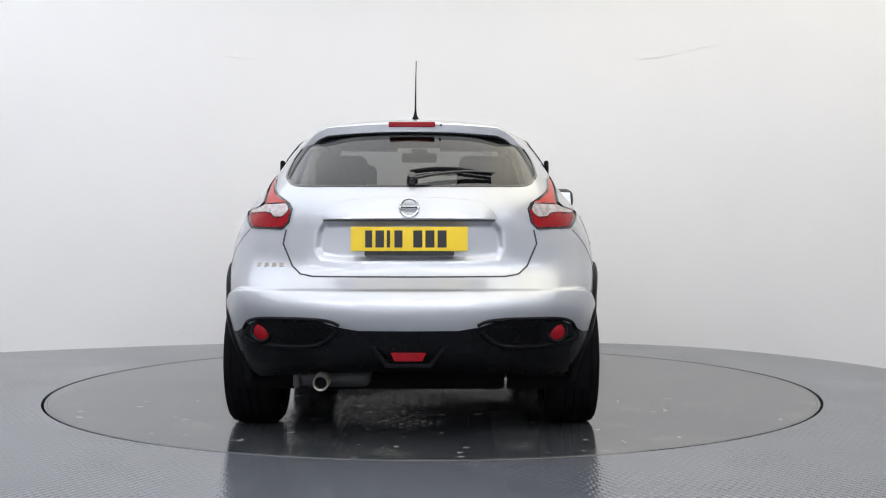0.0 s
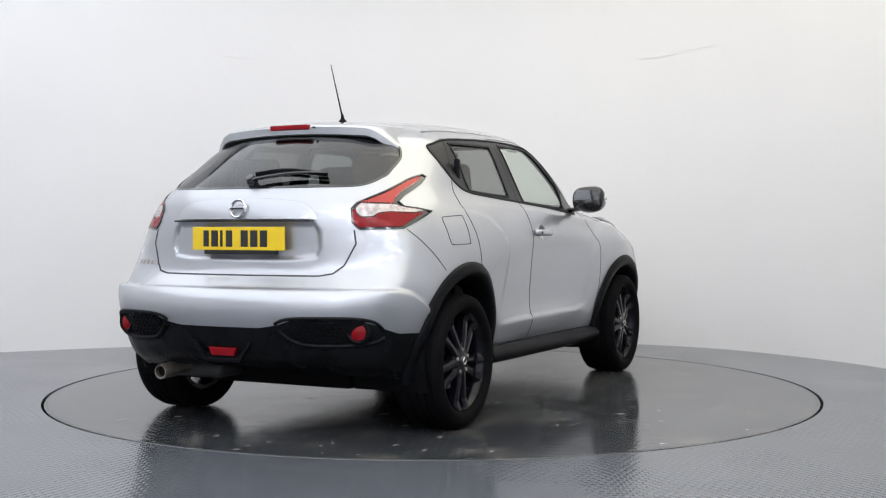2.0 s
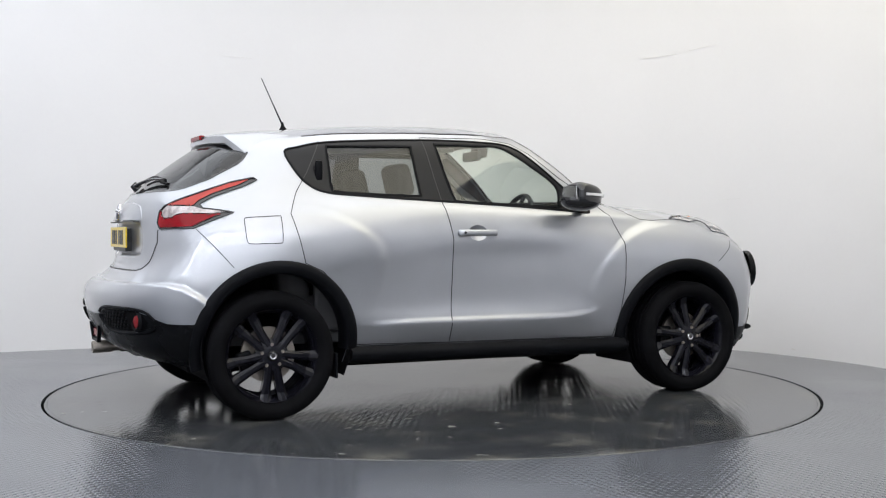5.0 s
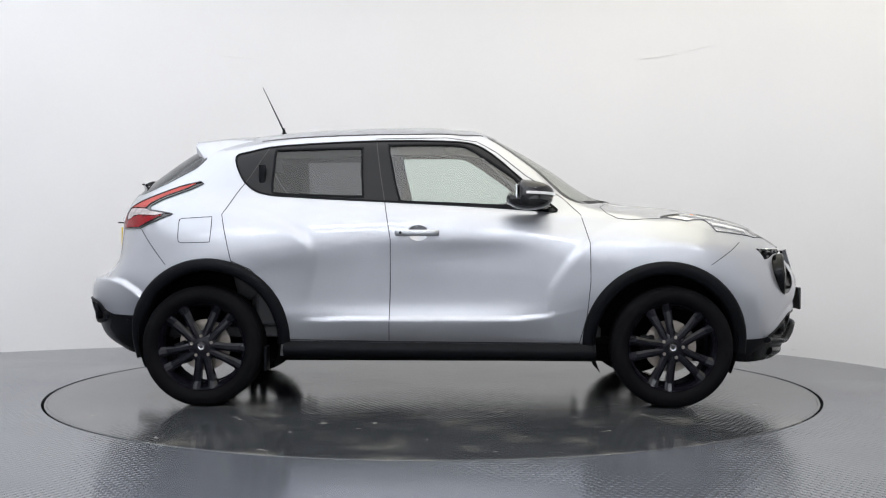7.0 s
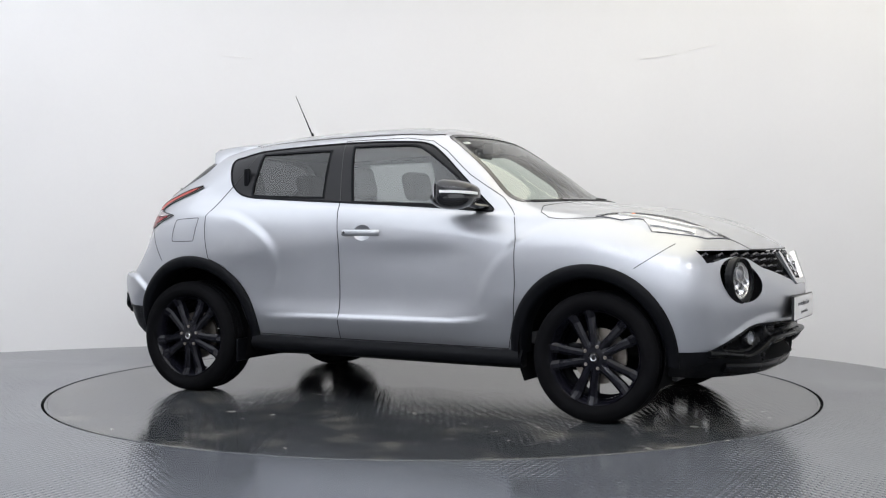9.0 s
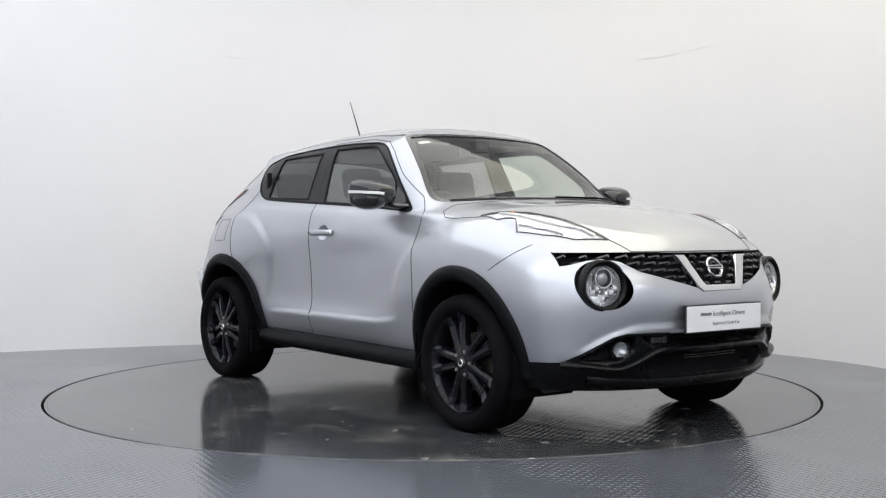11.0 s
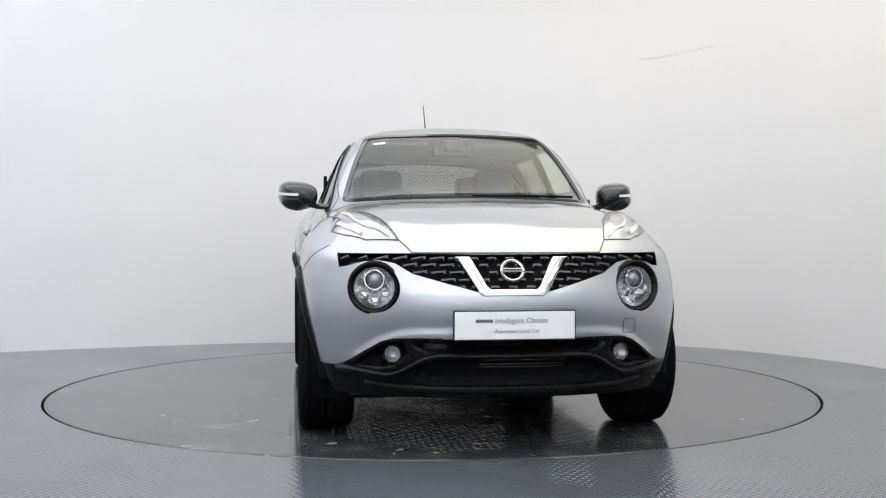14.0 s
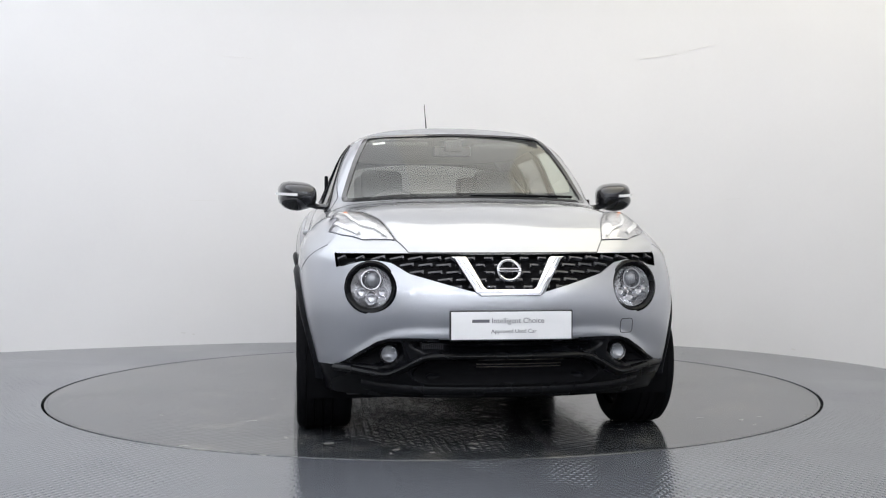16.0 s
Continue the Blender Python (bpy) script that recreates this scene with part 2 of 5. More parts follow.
def studio():
    line = [(6.2, -8.6), (5.9, -6.0), (4.7, -3.6), (3.85, -1.4), (3.36, 0.1), (3.12, 0.87), (2.94, 1.30), (2.70, 1.70), (2.38, 2.12), (1.95, 2.46),
            (1.38, 2.69), (0.6, 2.83), (-0.4, 2.85), (-1.10, 2.78), (-1.74, 2.65), (-2.57, 2.355), (-3.35, 2.0), (-4.6, 1.3), (-5.6, 0.0), (-6.2, -2.0), (-6.2, -8.6)]
    pts = spline(line, 8)
    verts, faces = [], []
    n = len(pts)
    for p in pts:
        for z in (0.0, 4.1):
            verts.append((p[0], p[1], z))
    for i, p in enumerate(pts):
        d = pts[min(i + 1, n - 1)] - pts[max(i - 1, 0)]
        d = np.array((d[1], -d[0])) / np.hypot(*d) * 0.15
        for z in (0.0, 4.1):
            verts.append((p[0] + d[0], p[1] + d[1], z))
    for i in range(n - 1):
        a = 2 * i
        faces.append((a, a + 2, a + 3, a + 1))
        b = 2 * n + 2 * i
        faces.append((b, b + 1, b + 3, b + 2))
    tagged(mesh_object("wall_curved", verts, faces, WALL), "smooth white curved studio wall standing on grey floor", "wall", kind="structure")
    # Unseen wall behind the camera, added to close the room and bounce light.
    tagged(part("wall_behind", block((-6.3, -8.8, 0), (6.3, -8.6, 4.1), 0), WALL, None), "unseen plain white wall added behind the camera to close the room", "wall", kind="structure")
    tagged(part("ceiling", block((-6.8, -9.0, 4.1), (6.8, 3.6, 4.25), 0), WALL, None), "plain white studio ceiling", "ceiling", kind="structure")
    # floor with a round hole for the turntable
    bm = bmesh.new()
    steps = 160
    inner = [bm.verts.new((HUB[0] + 2.2515 * math.cos(2 * math.pi * k / steps), HUB[1] + 2.2515 * math.sin(2 * math.pi * k / steps), 0)) for k in range(steps)]
    outer = []
    for k in range(steps):
        c, s = math.cos(2 * math.pi * k / steps), math.sin(2 * math.pi * k / steps)
        r = 9.2 / max(abs(c), abs(s))
        outer.append(bm.verts.new((r * c, r * s, 0)))
    low = [bm.verts.new(v.co - Vector((0, 0, 0.06))) for v in inner]
    for k in range(steps):
        j = (k + 1) % steps
        bm.faces.new((inner[k], outer[k], outer[j], inner[j]))
        bm.faces.new((low[k], inner[k], inner[j], low[j]))
    tagged(part("floor", bm, FLOOR, None), "grey painted tread plate studio floor with dull shine", "floor", kind="structure")
    tagged(part("floor_pit", lathe([(0.0, -0.055), (2.6, -0.055)], 64, Matrix.Rotation(math.pi / 2, 4, "X")), DARK, None), "dark gap round the turntable edge", "floor", kind="structure")
    disc = part("turntable", lathe([(0.0, 0.0), (2.0, 0.0), (2.2175, 0.0)], 160, Matrix.Rotation(math.pi / 2, 4, "X")), DISC, None)
    tagged(disc, "round grey painted steel turntable with scuffs and stains", "turntable")
    part("rim", lathe([(2.2175, 0.0), (2.219, -0.0015), (2.2205, 0.0), (2.2315, 0.0), (2.2355, -0.003), (2.2355, -0.05)], 160, Matrix.Rotation(math.pi / 2, 4, "X")), DISC, disc, "steel turntable rim")
    # hairline scratches and scuffs on the wall
    def on_wall(x, z):
        for a, b in zip(pts, pts[1:]):
            if (a[0] - x) * (b[0] - x) <= 0 and a[1] > 0:
                k = (x - a[0]) / (b[0] - a[0] + 1e-9)
                d = b - a
                return Vector((x, a[1] + (b[1] - a[1]) * k, z)), math.atan2(d[1], d[0])
    for x0, z0, x1, z1, h in ((-1.75, 2.396, -1.50, 2.383, .004), (1.72, 2.36, 2.0, 2.382, .005), (2.08, 2.40, 2.27, 2.43, .004), (-2.07, .103, -2.03, .10, .010),
                              (-1.98, .089, -1.96, .086, .012), (-2.0, 1.191, -1.72, 1.198, .003), (2.24, 1.19, 2.42, 1.195, .003), (2.71, .055, 2.73, .05, .016)):
        p, q = on_wall(x0, z0)[0], on_wall(x1, z1)[0]
        tagged(part("wall_scuff", sweep([p + Vector((0, -.001, 0)), (p + q) / 2 + Vector((0, -.002, 0)), q + Vector((0, -.001, 0))], [(-.0015, -h / 2.6), (.0015, -h / 2.6), (.0015, h / 2.6), (-.0015, h / 2.6)]), SCUFF, None), "faint grey scuff on the white wall", "scuff", kind="structure")
    return disc


turntable = studio()


def ceiling_lights():
    """Light panels hung in rows below the ceiling; they show as bright dashes in the paintwork."""
    glow = material("panel_glow", (0.93, 0.97, 1.0), 0.5, emit=20.0)
    first = tagged(new("panel_light"), "white light panel hung below the studio ceiling", "ceiling light", "studio light panels")
    part("housing", block((-.34, -.17, .008), (.34, .17, .055), .008), WHITE, first)
    part("diffuser", block((-.325, -.155, -.006), (.325, .155, .012), .006), glow, first, "glowing white diffuser")
    for x in (-.28, .28):
        part("hanger", lathe([(.004, .05), (.004, .25)], 8, Matrix.Translation((x, 0, 0)) @ Matrix.Rotation(math.pi / 2, 4, "X")), STEEL, first)
    spots = [(x, y) for y in (-6.9, -5.2) for x in (-3.6, -2.1, -.7, .7, 2.1, 3.6)]
    for x, y in spots[1:]:
        copy_thing(first, pose(x, y, 3.85))
    first.matrix_basis = pose(*spots[0], 3.85)


ceiling_lights()


# ---------------------------------------------------------------- the car: shell
car = tagged(new("car"), "silver compact crossover car with black arches and dark wheels", "car")

# ribs of the half shell, from the nose round the side to the tail; each runs from the sill up to the roof's middle
RIBS = [
    [(1.97, 0, 0.23), (2.04, 0, 0.33), (2.06, 0, 0.46), (2.1, 0, 0.58), (2.098, 0, 0.68), (2.045, 0, 0.77), (1.975, 0, 0.86), (1.8, 0, 0.965), (1.42, 0, 1.075), (0.96, 0, 1.118), (0.67, 0, 1.305), (0.32, 0, 1.497), (0.18, 0, 1.544), (0.08, 0, 1.552)],
    [(1.94, 0.34, 0.23), (2, 0.35, 0.33), (2.02, 0.36, 0.46), (2.055, 0.36, 0.58), (2.052, 0.36, 0.68), (2, 0.36, 0.77), (1.94, 0.36, 0.86), (1.76, 0.31, 0.965), (1.39, 0.26, 1.07), (0.94, 0.21, 1.117), (0.655, 0.2, 1.303), (0.315, 0.17, 1.496), (0.175, 0.11, 1.544), (0.075, 0, 1.552)],
    [(1.8, 0.61, 0.23), (1.85, 0.64, 0.33), (1.87, 0.655, 0.46), (1.885, 0.66, 0.58), (1.875, 0.665, 0.68), (1.84, 0.665, 0.77), (1.79, 0.655, 0.86), (1.64, 0.54, 0.985), (1.31, 0.46, 1.072), (0.895, 0.4, 1.113), (0.62, 0.39, 1.298), (0.3, 0.33, 1.492), (0.165, 0.2, 1.541), (0.07, 0, 1.552)],
    [(1.62, 0.76, 0.24), (1.65, 0.8, 0.34), (1.66, 0.825, 0.47), (1.67, 0.84, 0.6), (1.66, 0.84, 0.7), (1.63, 0.83, 0.79), (1.585, 0.8, 0.875), (1.46, 0.68, 0.998), (1.2, 0.6, 1.06), (0.83, 0.55, 1.107), (0.58, 0.52, 1.293), (0.285, 0.435, 1.486), (0.15, 0.27, 1.536), (0.06, 0, 1.553)],
    [(1.265, 0.76, 0.3), (1.265, 0.81, 0.39), (1.265, 0.845, 0.5), (1.265, 0.87, 0.62), (1.265, 0.885, 0.72), (1.265, 0.882, 0.81), (1.26, 0.86, 0.9), (1.23, 0.785, 0.985), (1.06, 0.715, 1.04), (0.75, 0.665, 1.098), (0.535, 0.61, 1.286), (0.27, 0.505, 1.478), (0.13, 0.31, 1.532), (0.05, 0, 1.554)],
    [(0.78, 0.75, 0.25), (0.78, 0.795, 0.35), (0.79, 0.82, 0.47), (0.8, 0.84, 0.6), (0.81, 0.845, 0.72), (0.815, 0.845, 0.82), (0.815, 0.822, 0.91), (0.8, 0.775, 0.985), (0.75, 0.755, 1.035), (0.665, 0.715, 1.075), (0.475, 0.66, 1.265), (0.2, 0.568, 1.452), (0.09, 0.355, 1.529), (0.03, 0, 1.556)],
    [(0.3, 0.75, 0.245), (0.3, 0.778, 0.34), (0.3, 0.815, 0.455), (0.3, 0.798, 0.545), (0.3, 0.803, 0.71), (0.3, 0.806, 0.82), (0.3, 0.818, 0.91), (0.31, 0.8, 0.98), (0.325, 0.772, 1.04), (0.34, 0.737, 1.078), (0.2, 0.668, 1.28), (0.04, 0.58, 1.458), (0, 0.365, 1.539), (-0.05, 0, 1.56)],
    [(-0.28, 0.75, 0.25), (-0.28, 0.778, 0.345), (-0.28, 0.815, 0.455), (-0.28, 0.798, 0.545), (-0.28, 0.806, 0.71), (-0.28, 0.816, 0.82), (-0.28, 0.824, 0.91), (-0.285, 0.808, 0.99), (-0.29, 0.778, 1.065), (-0.3, 0.742, 1.108), (-0.31, 0.675, 1.28), (-0.33, 0.585, 1.455), (-0.31, 0.365, 1.539), (-0.27, 0, 1.56)],
    [(-0.8, 0.755, 0.26), (-0.8, 0.795, 0.355), (-0.8, 0.828, 0.47), (-0.81, 0.835, 0.57), (-0.82, 0.852, 0.72), (-0.82, 0.868, 0.82), (-0.82, 0.865, 0.91), (-0.83, 0.838, 1), (-0.84, 0.795, 1.08), (-0.85, 0.735, 1.14), (-0.83, 0.672, 1.29), (-0.76, 0.575, 1.442), (-0.67, 0.36, 1.526), (-0.55, 0, 1.552)],
    [(-1.265, 0.77, 0.3), (-1.265, 0.82, 0.39), (-1.265, 0.85, 0.5), (-1.265, 0.875, 0.62), (-1.265, 0.89, 0.72), (-1.265, 0.89, 0.82), (-1.262, 0.875, 0.91), (-1.255, 0.845, 0.99), (-1.24, 0.79, 1.08), (-1.19, 0.725, 1.16), (-1.11, 0.655, 1.295), (-1, 0.565, 1.425), (-0.9, 0.35, 1.509), (-0.78, 0, 1.54)],
    [(-1.59, 0.74, 0.27), (-1.63, 0.79, 0.36), (-1.645, 0.825, 0.47), (-1.655, 0.845, 0.59), (-1.65, 0.84, 0.69), (-1.61, 0.825, 0.79), (-1.58, 0.81, 0.88), (-1.55, 0.79, 0.965), (-1.51, 0.745, 1.065), (-1.44, 0.675, 1.165), (-1.33, 0.6, 1.285), (-1.2, 0.525, 1.405), (-1.08, 0.33, 1.489), (-0.95, 0, 1.527)],
    [(-1.74, 0.64, 0.285), (-1.81, 0.68, 0.35), (-1.85, 0.695, 0.46), (-1.88, 0.705, 0.57), (-1.875, 0.705, 0.66), (-1.8, 0.68, 0.745), (-1.755, 0.66, 0.82), (-1.74, 0.645, 0.91), (-1.71, 0.615, 1.045), (-1.655, 0.565, 1.148), (-1.49, 0.53, 1.275), (-1.335, 0.46, 1.4), (-1.18, 0.28, 1.479), (-1.05, 0, 1.517)],
    [(-1.86, 0.36, 0.31), (-1.94, 0.37, 0.36), (-1.98, 0.37, 0.45), (-2.01, 0.38, 0.56), (-2, 0.38, 0.655), (-1.885, 0.37, 0.735), (-1.848, 0.365, 0.79), (-1.84, 0.36, 0.9), (-1.834, 0.355, 1.02), (-1.77, 0.33, 1.145), (-1.6, 0.31, 1.285), (-1.402, 0.28, 1.422), (-1.27, 0.18, 1.479), (-1.12, 0, 1.512)],
    [(-1.88, 0, 0.32), (-1.965, 0, 0.365), (-2.01, 0, 0.45), (-2.04, 0, 0.555), (-2.03, 0, 0.65), (-1.91, 0, 0.735), (-1.868, 0, 0.79), (-1.863, 0, 0.9), (-1.862, 0, 1.02), (-1.8, 0, 1.145), (-1.63, 0, 1.285), (-1.425, 0, 1.432), (-1.29, 0, 1.484), (-1.15, 0, 1.509)],
]
SUB_U, SUB_V = 30, 10


def loft(ribs):
    """The fine grid through the ribs; mirrored neighbours beyond the middle plane keep nose, tail and roof smooth."""
    c = np.array(ribs, float)
    flip = np.array((1, -1, 1))
    c = np.concatenate([c[1:2] * flip, c, c[-2:-1] * flip], 0)
    c = np.concatenate([2 * c[:, :1] - c[:, 1:2], c, c[:, -2:-1] * flip], 1)

    def refine(a, steps):
        out = []
        for i in range(1, a.shape[0] - 2):
            p, q, r, s = a[i - 1], a[i], a[i + 1], a[i + 2]
            for k in range(steps):
                t = k / steps
                out.append(0.5 * (2 * q + (r - p) * t + (2 * p - 5 * q + 4 * r - s) * t * t + (3 * q - p - 3 * r + s) * t ** 3))
        out.append(a[-2])
        return np.array(out)

    g = refine(c, SUB_U)
    g = refine(g.transpose(1, 0, 2), SUB_V).transpose(1, 0, 2)
    for _ in range(14):
        h = g.copy()
        h[1:-1, 1:-1] += 0.2 * (g[:-2, 1:-1] + g[2:, 1:-1] + g[1:-1, :-2] + g[1:-1, 2:] - 4 * g[1:-1, 1:-1])
        for e, n in ((0, 1), (-1, -2)):
            h[e, 1:-1] += 0.2 * (g[n, 1:-1] * np.array((2, 0, 2)) + g[e, :-2] + g[e, 2:] - 4 * g[e, 1:-1]) * np.array((1, 0, 1))
        g = h
    g[0, :, 1] = g[-1, :, 1] = g[:, -1, 1] = 0
    return g


def grid_normals(g):
    flip = np.array((1, -1, 1))
    gu = np.concatenate([g[1:2] * flip, g, g[-2:-1] * flip], 0)
    du = gu[2:] - gu[:-2]
    gv = np.concatenate([2 * g[:, :1] - g[:, 1:2], g, g[:, -2:-1] * flip], 1)
    dv = gv[:, 2:] - gv[:, :-2]
    n = np.cross(dv, du)
    n /= np.linalg.norm(n, axis=2, keepdims=True) + 1e-12
    return n


def inside(poly, p):
    """Which of the points p (n, 2) lie inside the polygon."""
    r = np.zeros(len(p), bool)
    n = len(poly)
    for i in range(n):
        (x1, y1), (x2, y2) = poly[i], poly[(i + 1) % n]
        if y1 == y2:
            continue
        r ^= ((y1 > p[:, 1]) != (y2 > p[:, 1])) & (p[:, 0] < (x2 - x1) * (p[:, 1] - y1) / (y2 - y1) + x1)
    return r


def side_view(v):
    return v[:, [0, 2]]


def end_view(v):
    return v[:, [1, 2]]


def top_view(v):
    return v[:, [0, 1]]


def corner_view(v):
    return np.stack([(v[:, 0] + v[:, 1]) / math.sqrt(2), v[:, 2]], 1)


def smooth_poly(points, steps=5):
    return [tuple(p) for p in spline(points, steps, True)]


def circle(cx, cz, r, n=48):
    return [(cx + r * math.cos(2 * math.pi * k / n), cz + r * math.sin(2 * math.pi * k / n)) for k in range(n)]


def outward(g):
    n = grid_normals(g)
    return -n if n[len(n) // 2, g.shape[1] // 3, 1] < 0 else n


def to_line(p, line):
    """Distance of the points from an open line, and how far along it the nearest place lies (0 to 1)."""
    line = np.array(line, float)
    seg = np.hypot(*(line[1:] - line[:-1]).T)
    start = np.concatenate([[0], np.cumsum(seg)])
    best, along = np.full(len(p), 9.0), np.zeros(len(p))
    for i, length in enumerate(seg):
        a, d = line[i], (line[i + 1] - line[i]) / length
        t = np.clip((p - a) @ d, 0, length)
        r = np.hypot(*(p - a - t[:, None] * d).T)
        along = np.where(r < best, (start[i] + t) / start[-1], along)
        best = np.minimum(best, r)
    return best, along


def ease(x):
    x = np.clip(x, 0, 1)
    return x * x * (3 - 2 * x)


# pressed creases: view, line, a closed outline on the proud side, rise, fall, reach on both sides, softness, limits (x low, x high, y low)
HAUNCH = [tuple(q) for q in spline([(-1.34, 1.06), (-1.15, 1.06), (-.98, 1.045), (-.86, 1.0), (-.75, .935), (-.67, .85), (-.675, .70), (-.73, .55), (-.82, .38)], 4)]
WING = [tuple(q) for q in spline([(1.36, 1.0), (1.20, 1.005), (1.04, .985), (.90, .935), (.79, .86), (.68, .74), (.61, .60), (.57, .40)], 4)]
SILL_LINE = [(-.80, .462), (-.5, .472), (0, .474), (.45, .474), (.60, .49), (.70, .53)]
BUMPER_EDGE = [(-.2, .690), (.45, .690), (.70, .687), (.84, .68)]
CORNER_FOLD = [(-.98, .690), (-.80, .692), (-.70, .688), (-.62, .670), (-.55, .628), (-.49, .56)]
CHIN = [(-.2, .522), (.38, .524), (.48, .514), (.56, .482), (.63, .43), (.71, .385)]
CREASES = [
    (side_view, HAUNCH, HAUNCH + [(-1.34, .38)], .010, .007, .16, .16, .032, (-1.45, 0, .4)),
    (side_view, WING, WING + [(1.36, .40)], .010, .007, .16, .16, .032, (.3, 1.5, .4)),
    (side_view, SILL_LINE, SILL_LINE + [(.70, 0), (-.80, 0)], .010, .004, .07, .14, .011, (-.9, .8, .4)),
    (end_view, BUMPER_EDGE, BUMPER_EDGE + [(.84, 0), (-.2, 0)], .006, .012, .05, .05, .008, (-3, -1.42, -1)),
    (corner_view, CORNER_FOLD, CORNER_FOLD + [(-.49, 0), (-.98, 0)], .014, .018, .05, .08, .014, (-2.1, -1.38, .3)),
    (end_view, CHIN, CHIN + [(.71, 0), (-.2, 0)], .010, .007, .06, .08, .020, (1.45, 3, -1)),
]
# sunk fields in the end views: outline, depth, softness, front or rear
PLATE_FIELD = [(-.2, .997), (.385, .997), (.418, .95), (.428, .87), (.408, .822), (.30, .810), (-.2, .806)]
INTAKE = [(-.2, .402), (.33, .402), (.385, .375), (.415, .335), (.36, .300), (-.2, .296)]
SLOT = [(-.2, .483), (.44, .481), (.40, .452), (.36, .436), (-.2, .438)]
FOG_FIELD = [(.455, .479), (.52, .474), (.60, .424), (.675, .372), (.56, .358), (.50, .375), (.44, .425)]
FIELDS = [(PLATE_FIELD, .016, .022, -1), (INTAKE, .060, .016, 1), (SLOT, .045, .014, 1), (FOG_FIELD, .045, .016, 1)]


POD = [(1.19, .72), (1.29, .645), (1.42, .58), (1.60, .515), (1.80, .47), (1.755, .60), (1.64, .70), (1.52, .755), (1.36, .745)]


def sculpt(g):
    """Press the creases and sunk fields into the smooth shell."""
    n = outward(g)
    p, shift = g.reshape(-1, 3), np.zeros(g.shape[0] * g.shape[1])
    for view, line, proud, rise, fall, reach_in, reach_out, soft, lim in CREASES:
        q = view(p)
        r, along = to_line(q, line)
        sign = np.where(inside(proud, q), 1.0, -1.0)
        edge = ease(0.5 + sign * r / (2 * soft))
        d = edge * (rise * np.exp(-r / reach_in) + fall * np.exp(-r / reach_out)) - fall * np.exp(-r / reach_out)
        fade = ease(along / .18) if lim[2] > 0 else 1.0
        d = d * fade * ease((1 - along) / (.55 if soft > .03 else .14))
        d *= ease((p[:, 0] - lim[0]) / .1) * ease((lim[1] - p[:, 0]) / .1) * (p[:, 1] > lim[2])
        shift += d
    for outline, depth, soft, way in FIELDS:
        q = end_view(p)
        r, _ = to_line(q, outline + outline[:1])
        d = np.where(inside(outline, q), ease(r / soft), 0.0) * depth
        shift -= d * (p[:, 0] * way > 1.5)
    r, _ = to_line(top_view(p), POD + POD[:1])
    shift += np.where(inside(POD, top_view(p)) & (p[:, 2] > .8), ease(r / .05), 0.0) * .016
    out = (p + n.reshape(-1, 3) * shift[:, None]).reshape(g.shape)
    out[0, :, 1] = out[-1, :, 1] = out[:, -1, 1] = 0
    return out


SMOOTH_GRID = loft(RIBS)
GRID = sculpt(SMOOTH_GRID)
NU, NV = GRID.shape[:2]
NORMALS = outward(GRID)

BAND = smooth_poly([(-1.125, 1.36), (-1.09, 1.26), (-1.035, 1.192), (-.94, 1.148), (-.72, 1.13), (-.254, 1.106), (.2, 1.082), (.50, 1.062), (.655, 1.052), (.60, 1.11), (.468, 1.228), (.31, 1.365), (.20, 1.428), (.05, 1.445), (-.253, 1.449), (-.6, 1.438), (-.90, 1.418), (-1.05, 1.388)], 4)
REAR_PANE = smooth_poly([(-.90, 1.39), (-.87, 1.398), (-.65, 1.404), (-.43, 1.407), (-.418, 1.39), (-.412, 1.26), (-.405, 1.15), (-.42, 1.134), (-.65, 1.14), (-.87, 1.15), (-.905, 1.17), (-.905, 1.28)], 3)
FRONT_PANE = smooth_poly([(-.268, 1.415), (-.25, 1.424), (-.05, 1.426), (.12, 1.422), (.20, 1.39), (.30, 1.325), (.455, 1.205), (.458, 1.10), (.44, 1.082), (.1, 1.095), (-.18, 1.107), (-.205, 1.12), (-.24, 1.26)], 4)
FRONT_DOOR = [(-.342, 1.462), (-.31, 1.25), (-.27, 1.03), (-.248, .90), (-.249, .67), (-.258, .345), (.775, .338), (.814, .49), (.831, .672), (.828, .883), (.785, 1.034), (.692, 1.125), (.49, 1.25), (.325, 1.385), (.22, 1.445), (.05, 1.468)]
REAR_DOOR = [(-.342, 1.462), (-.31, 1.25), (-.27, 1.03), (-.248, .90), (-.249, .67), (-.258, .345), (-.81, .355), (-.87, .60), (-1.0, .74), (-1.10, .785), (-1.13, .913), (-1.16, 1.035), (-1.10, 1.15), (-1.03, 1.25), (-.93, 1.425), (-.6, 1.452)]
FUEL = smooth_poly([(-1.395, 1.0), (-1.38, 1.013), (-1.30, 1.018), (-1.225, 1.022), (-1.212, 1.01), (-1.215, .90), (-1.23, .886), (-1.30, .884), (-1.375, .883), (-1.392, .9), (-1.395, .95)], 3)
SCREEN_POLY = smooth_poly([(0, 1.122), (.35, 1.117), (.58, 1.106), (.64, 1.112), (.625, 1.18), (.57, 1.33), (.515, 1.44), (.48, 1.472), (.35, 1.484), (0, 1.492), (-.4, 1.486), (-.4, 1.12)], 4)
REAR_SCREEN = smooth_poly([(0, 1.150), (.35, 1.152), (.53, 1.158), (.585, 1.20), (.59, 1.235), (.57, 1.315), (.50, 1.385), (.3, 1.422), (0, 1.435), (-.4, 1.42), (-.4, 1.15)], 4)
TAILGATE = [(-.3, .745), (.43, .746), (.49, .757), (.53, .79), (.575, .89), (.562, .955), (.53, 1.06), (.555, 1.15), (-.3, 1.15)]
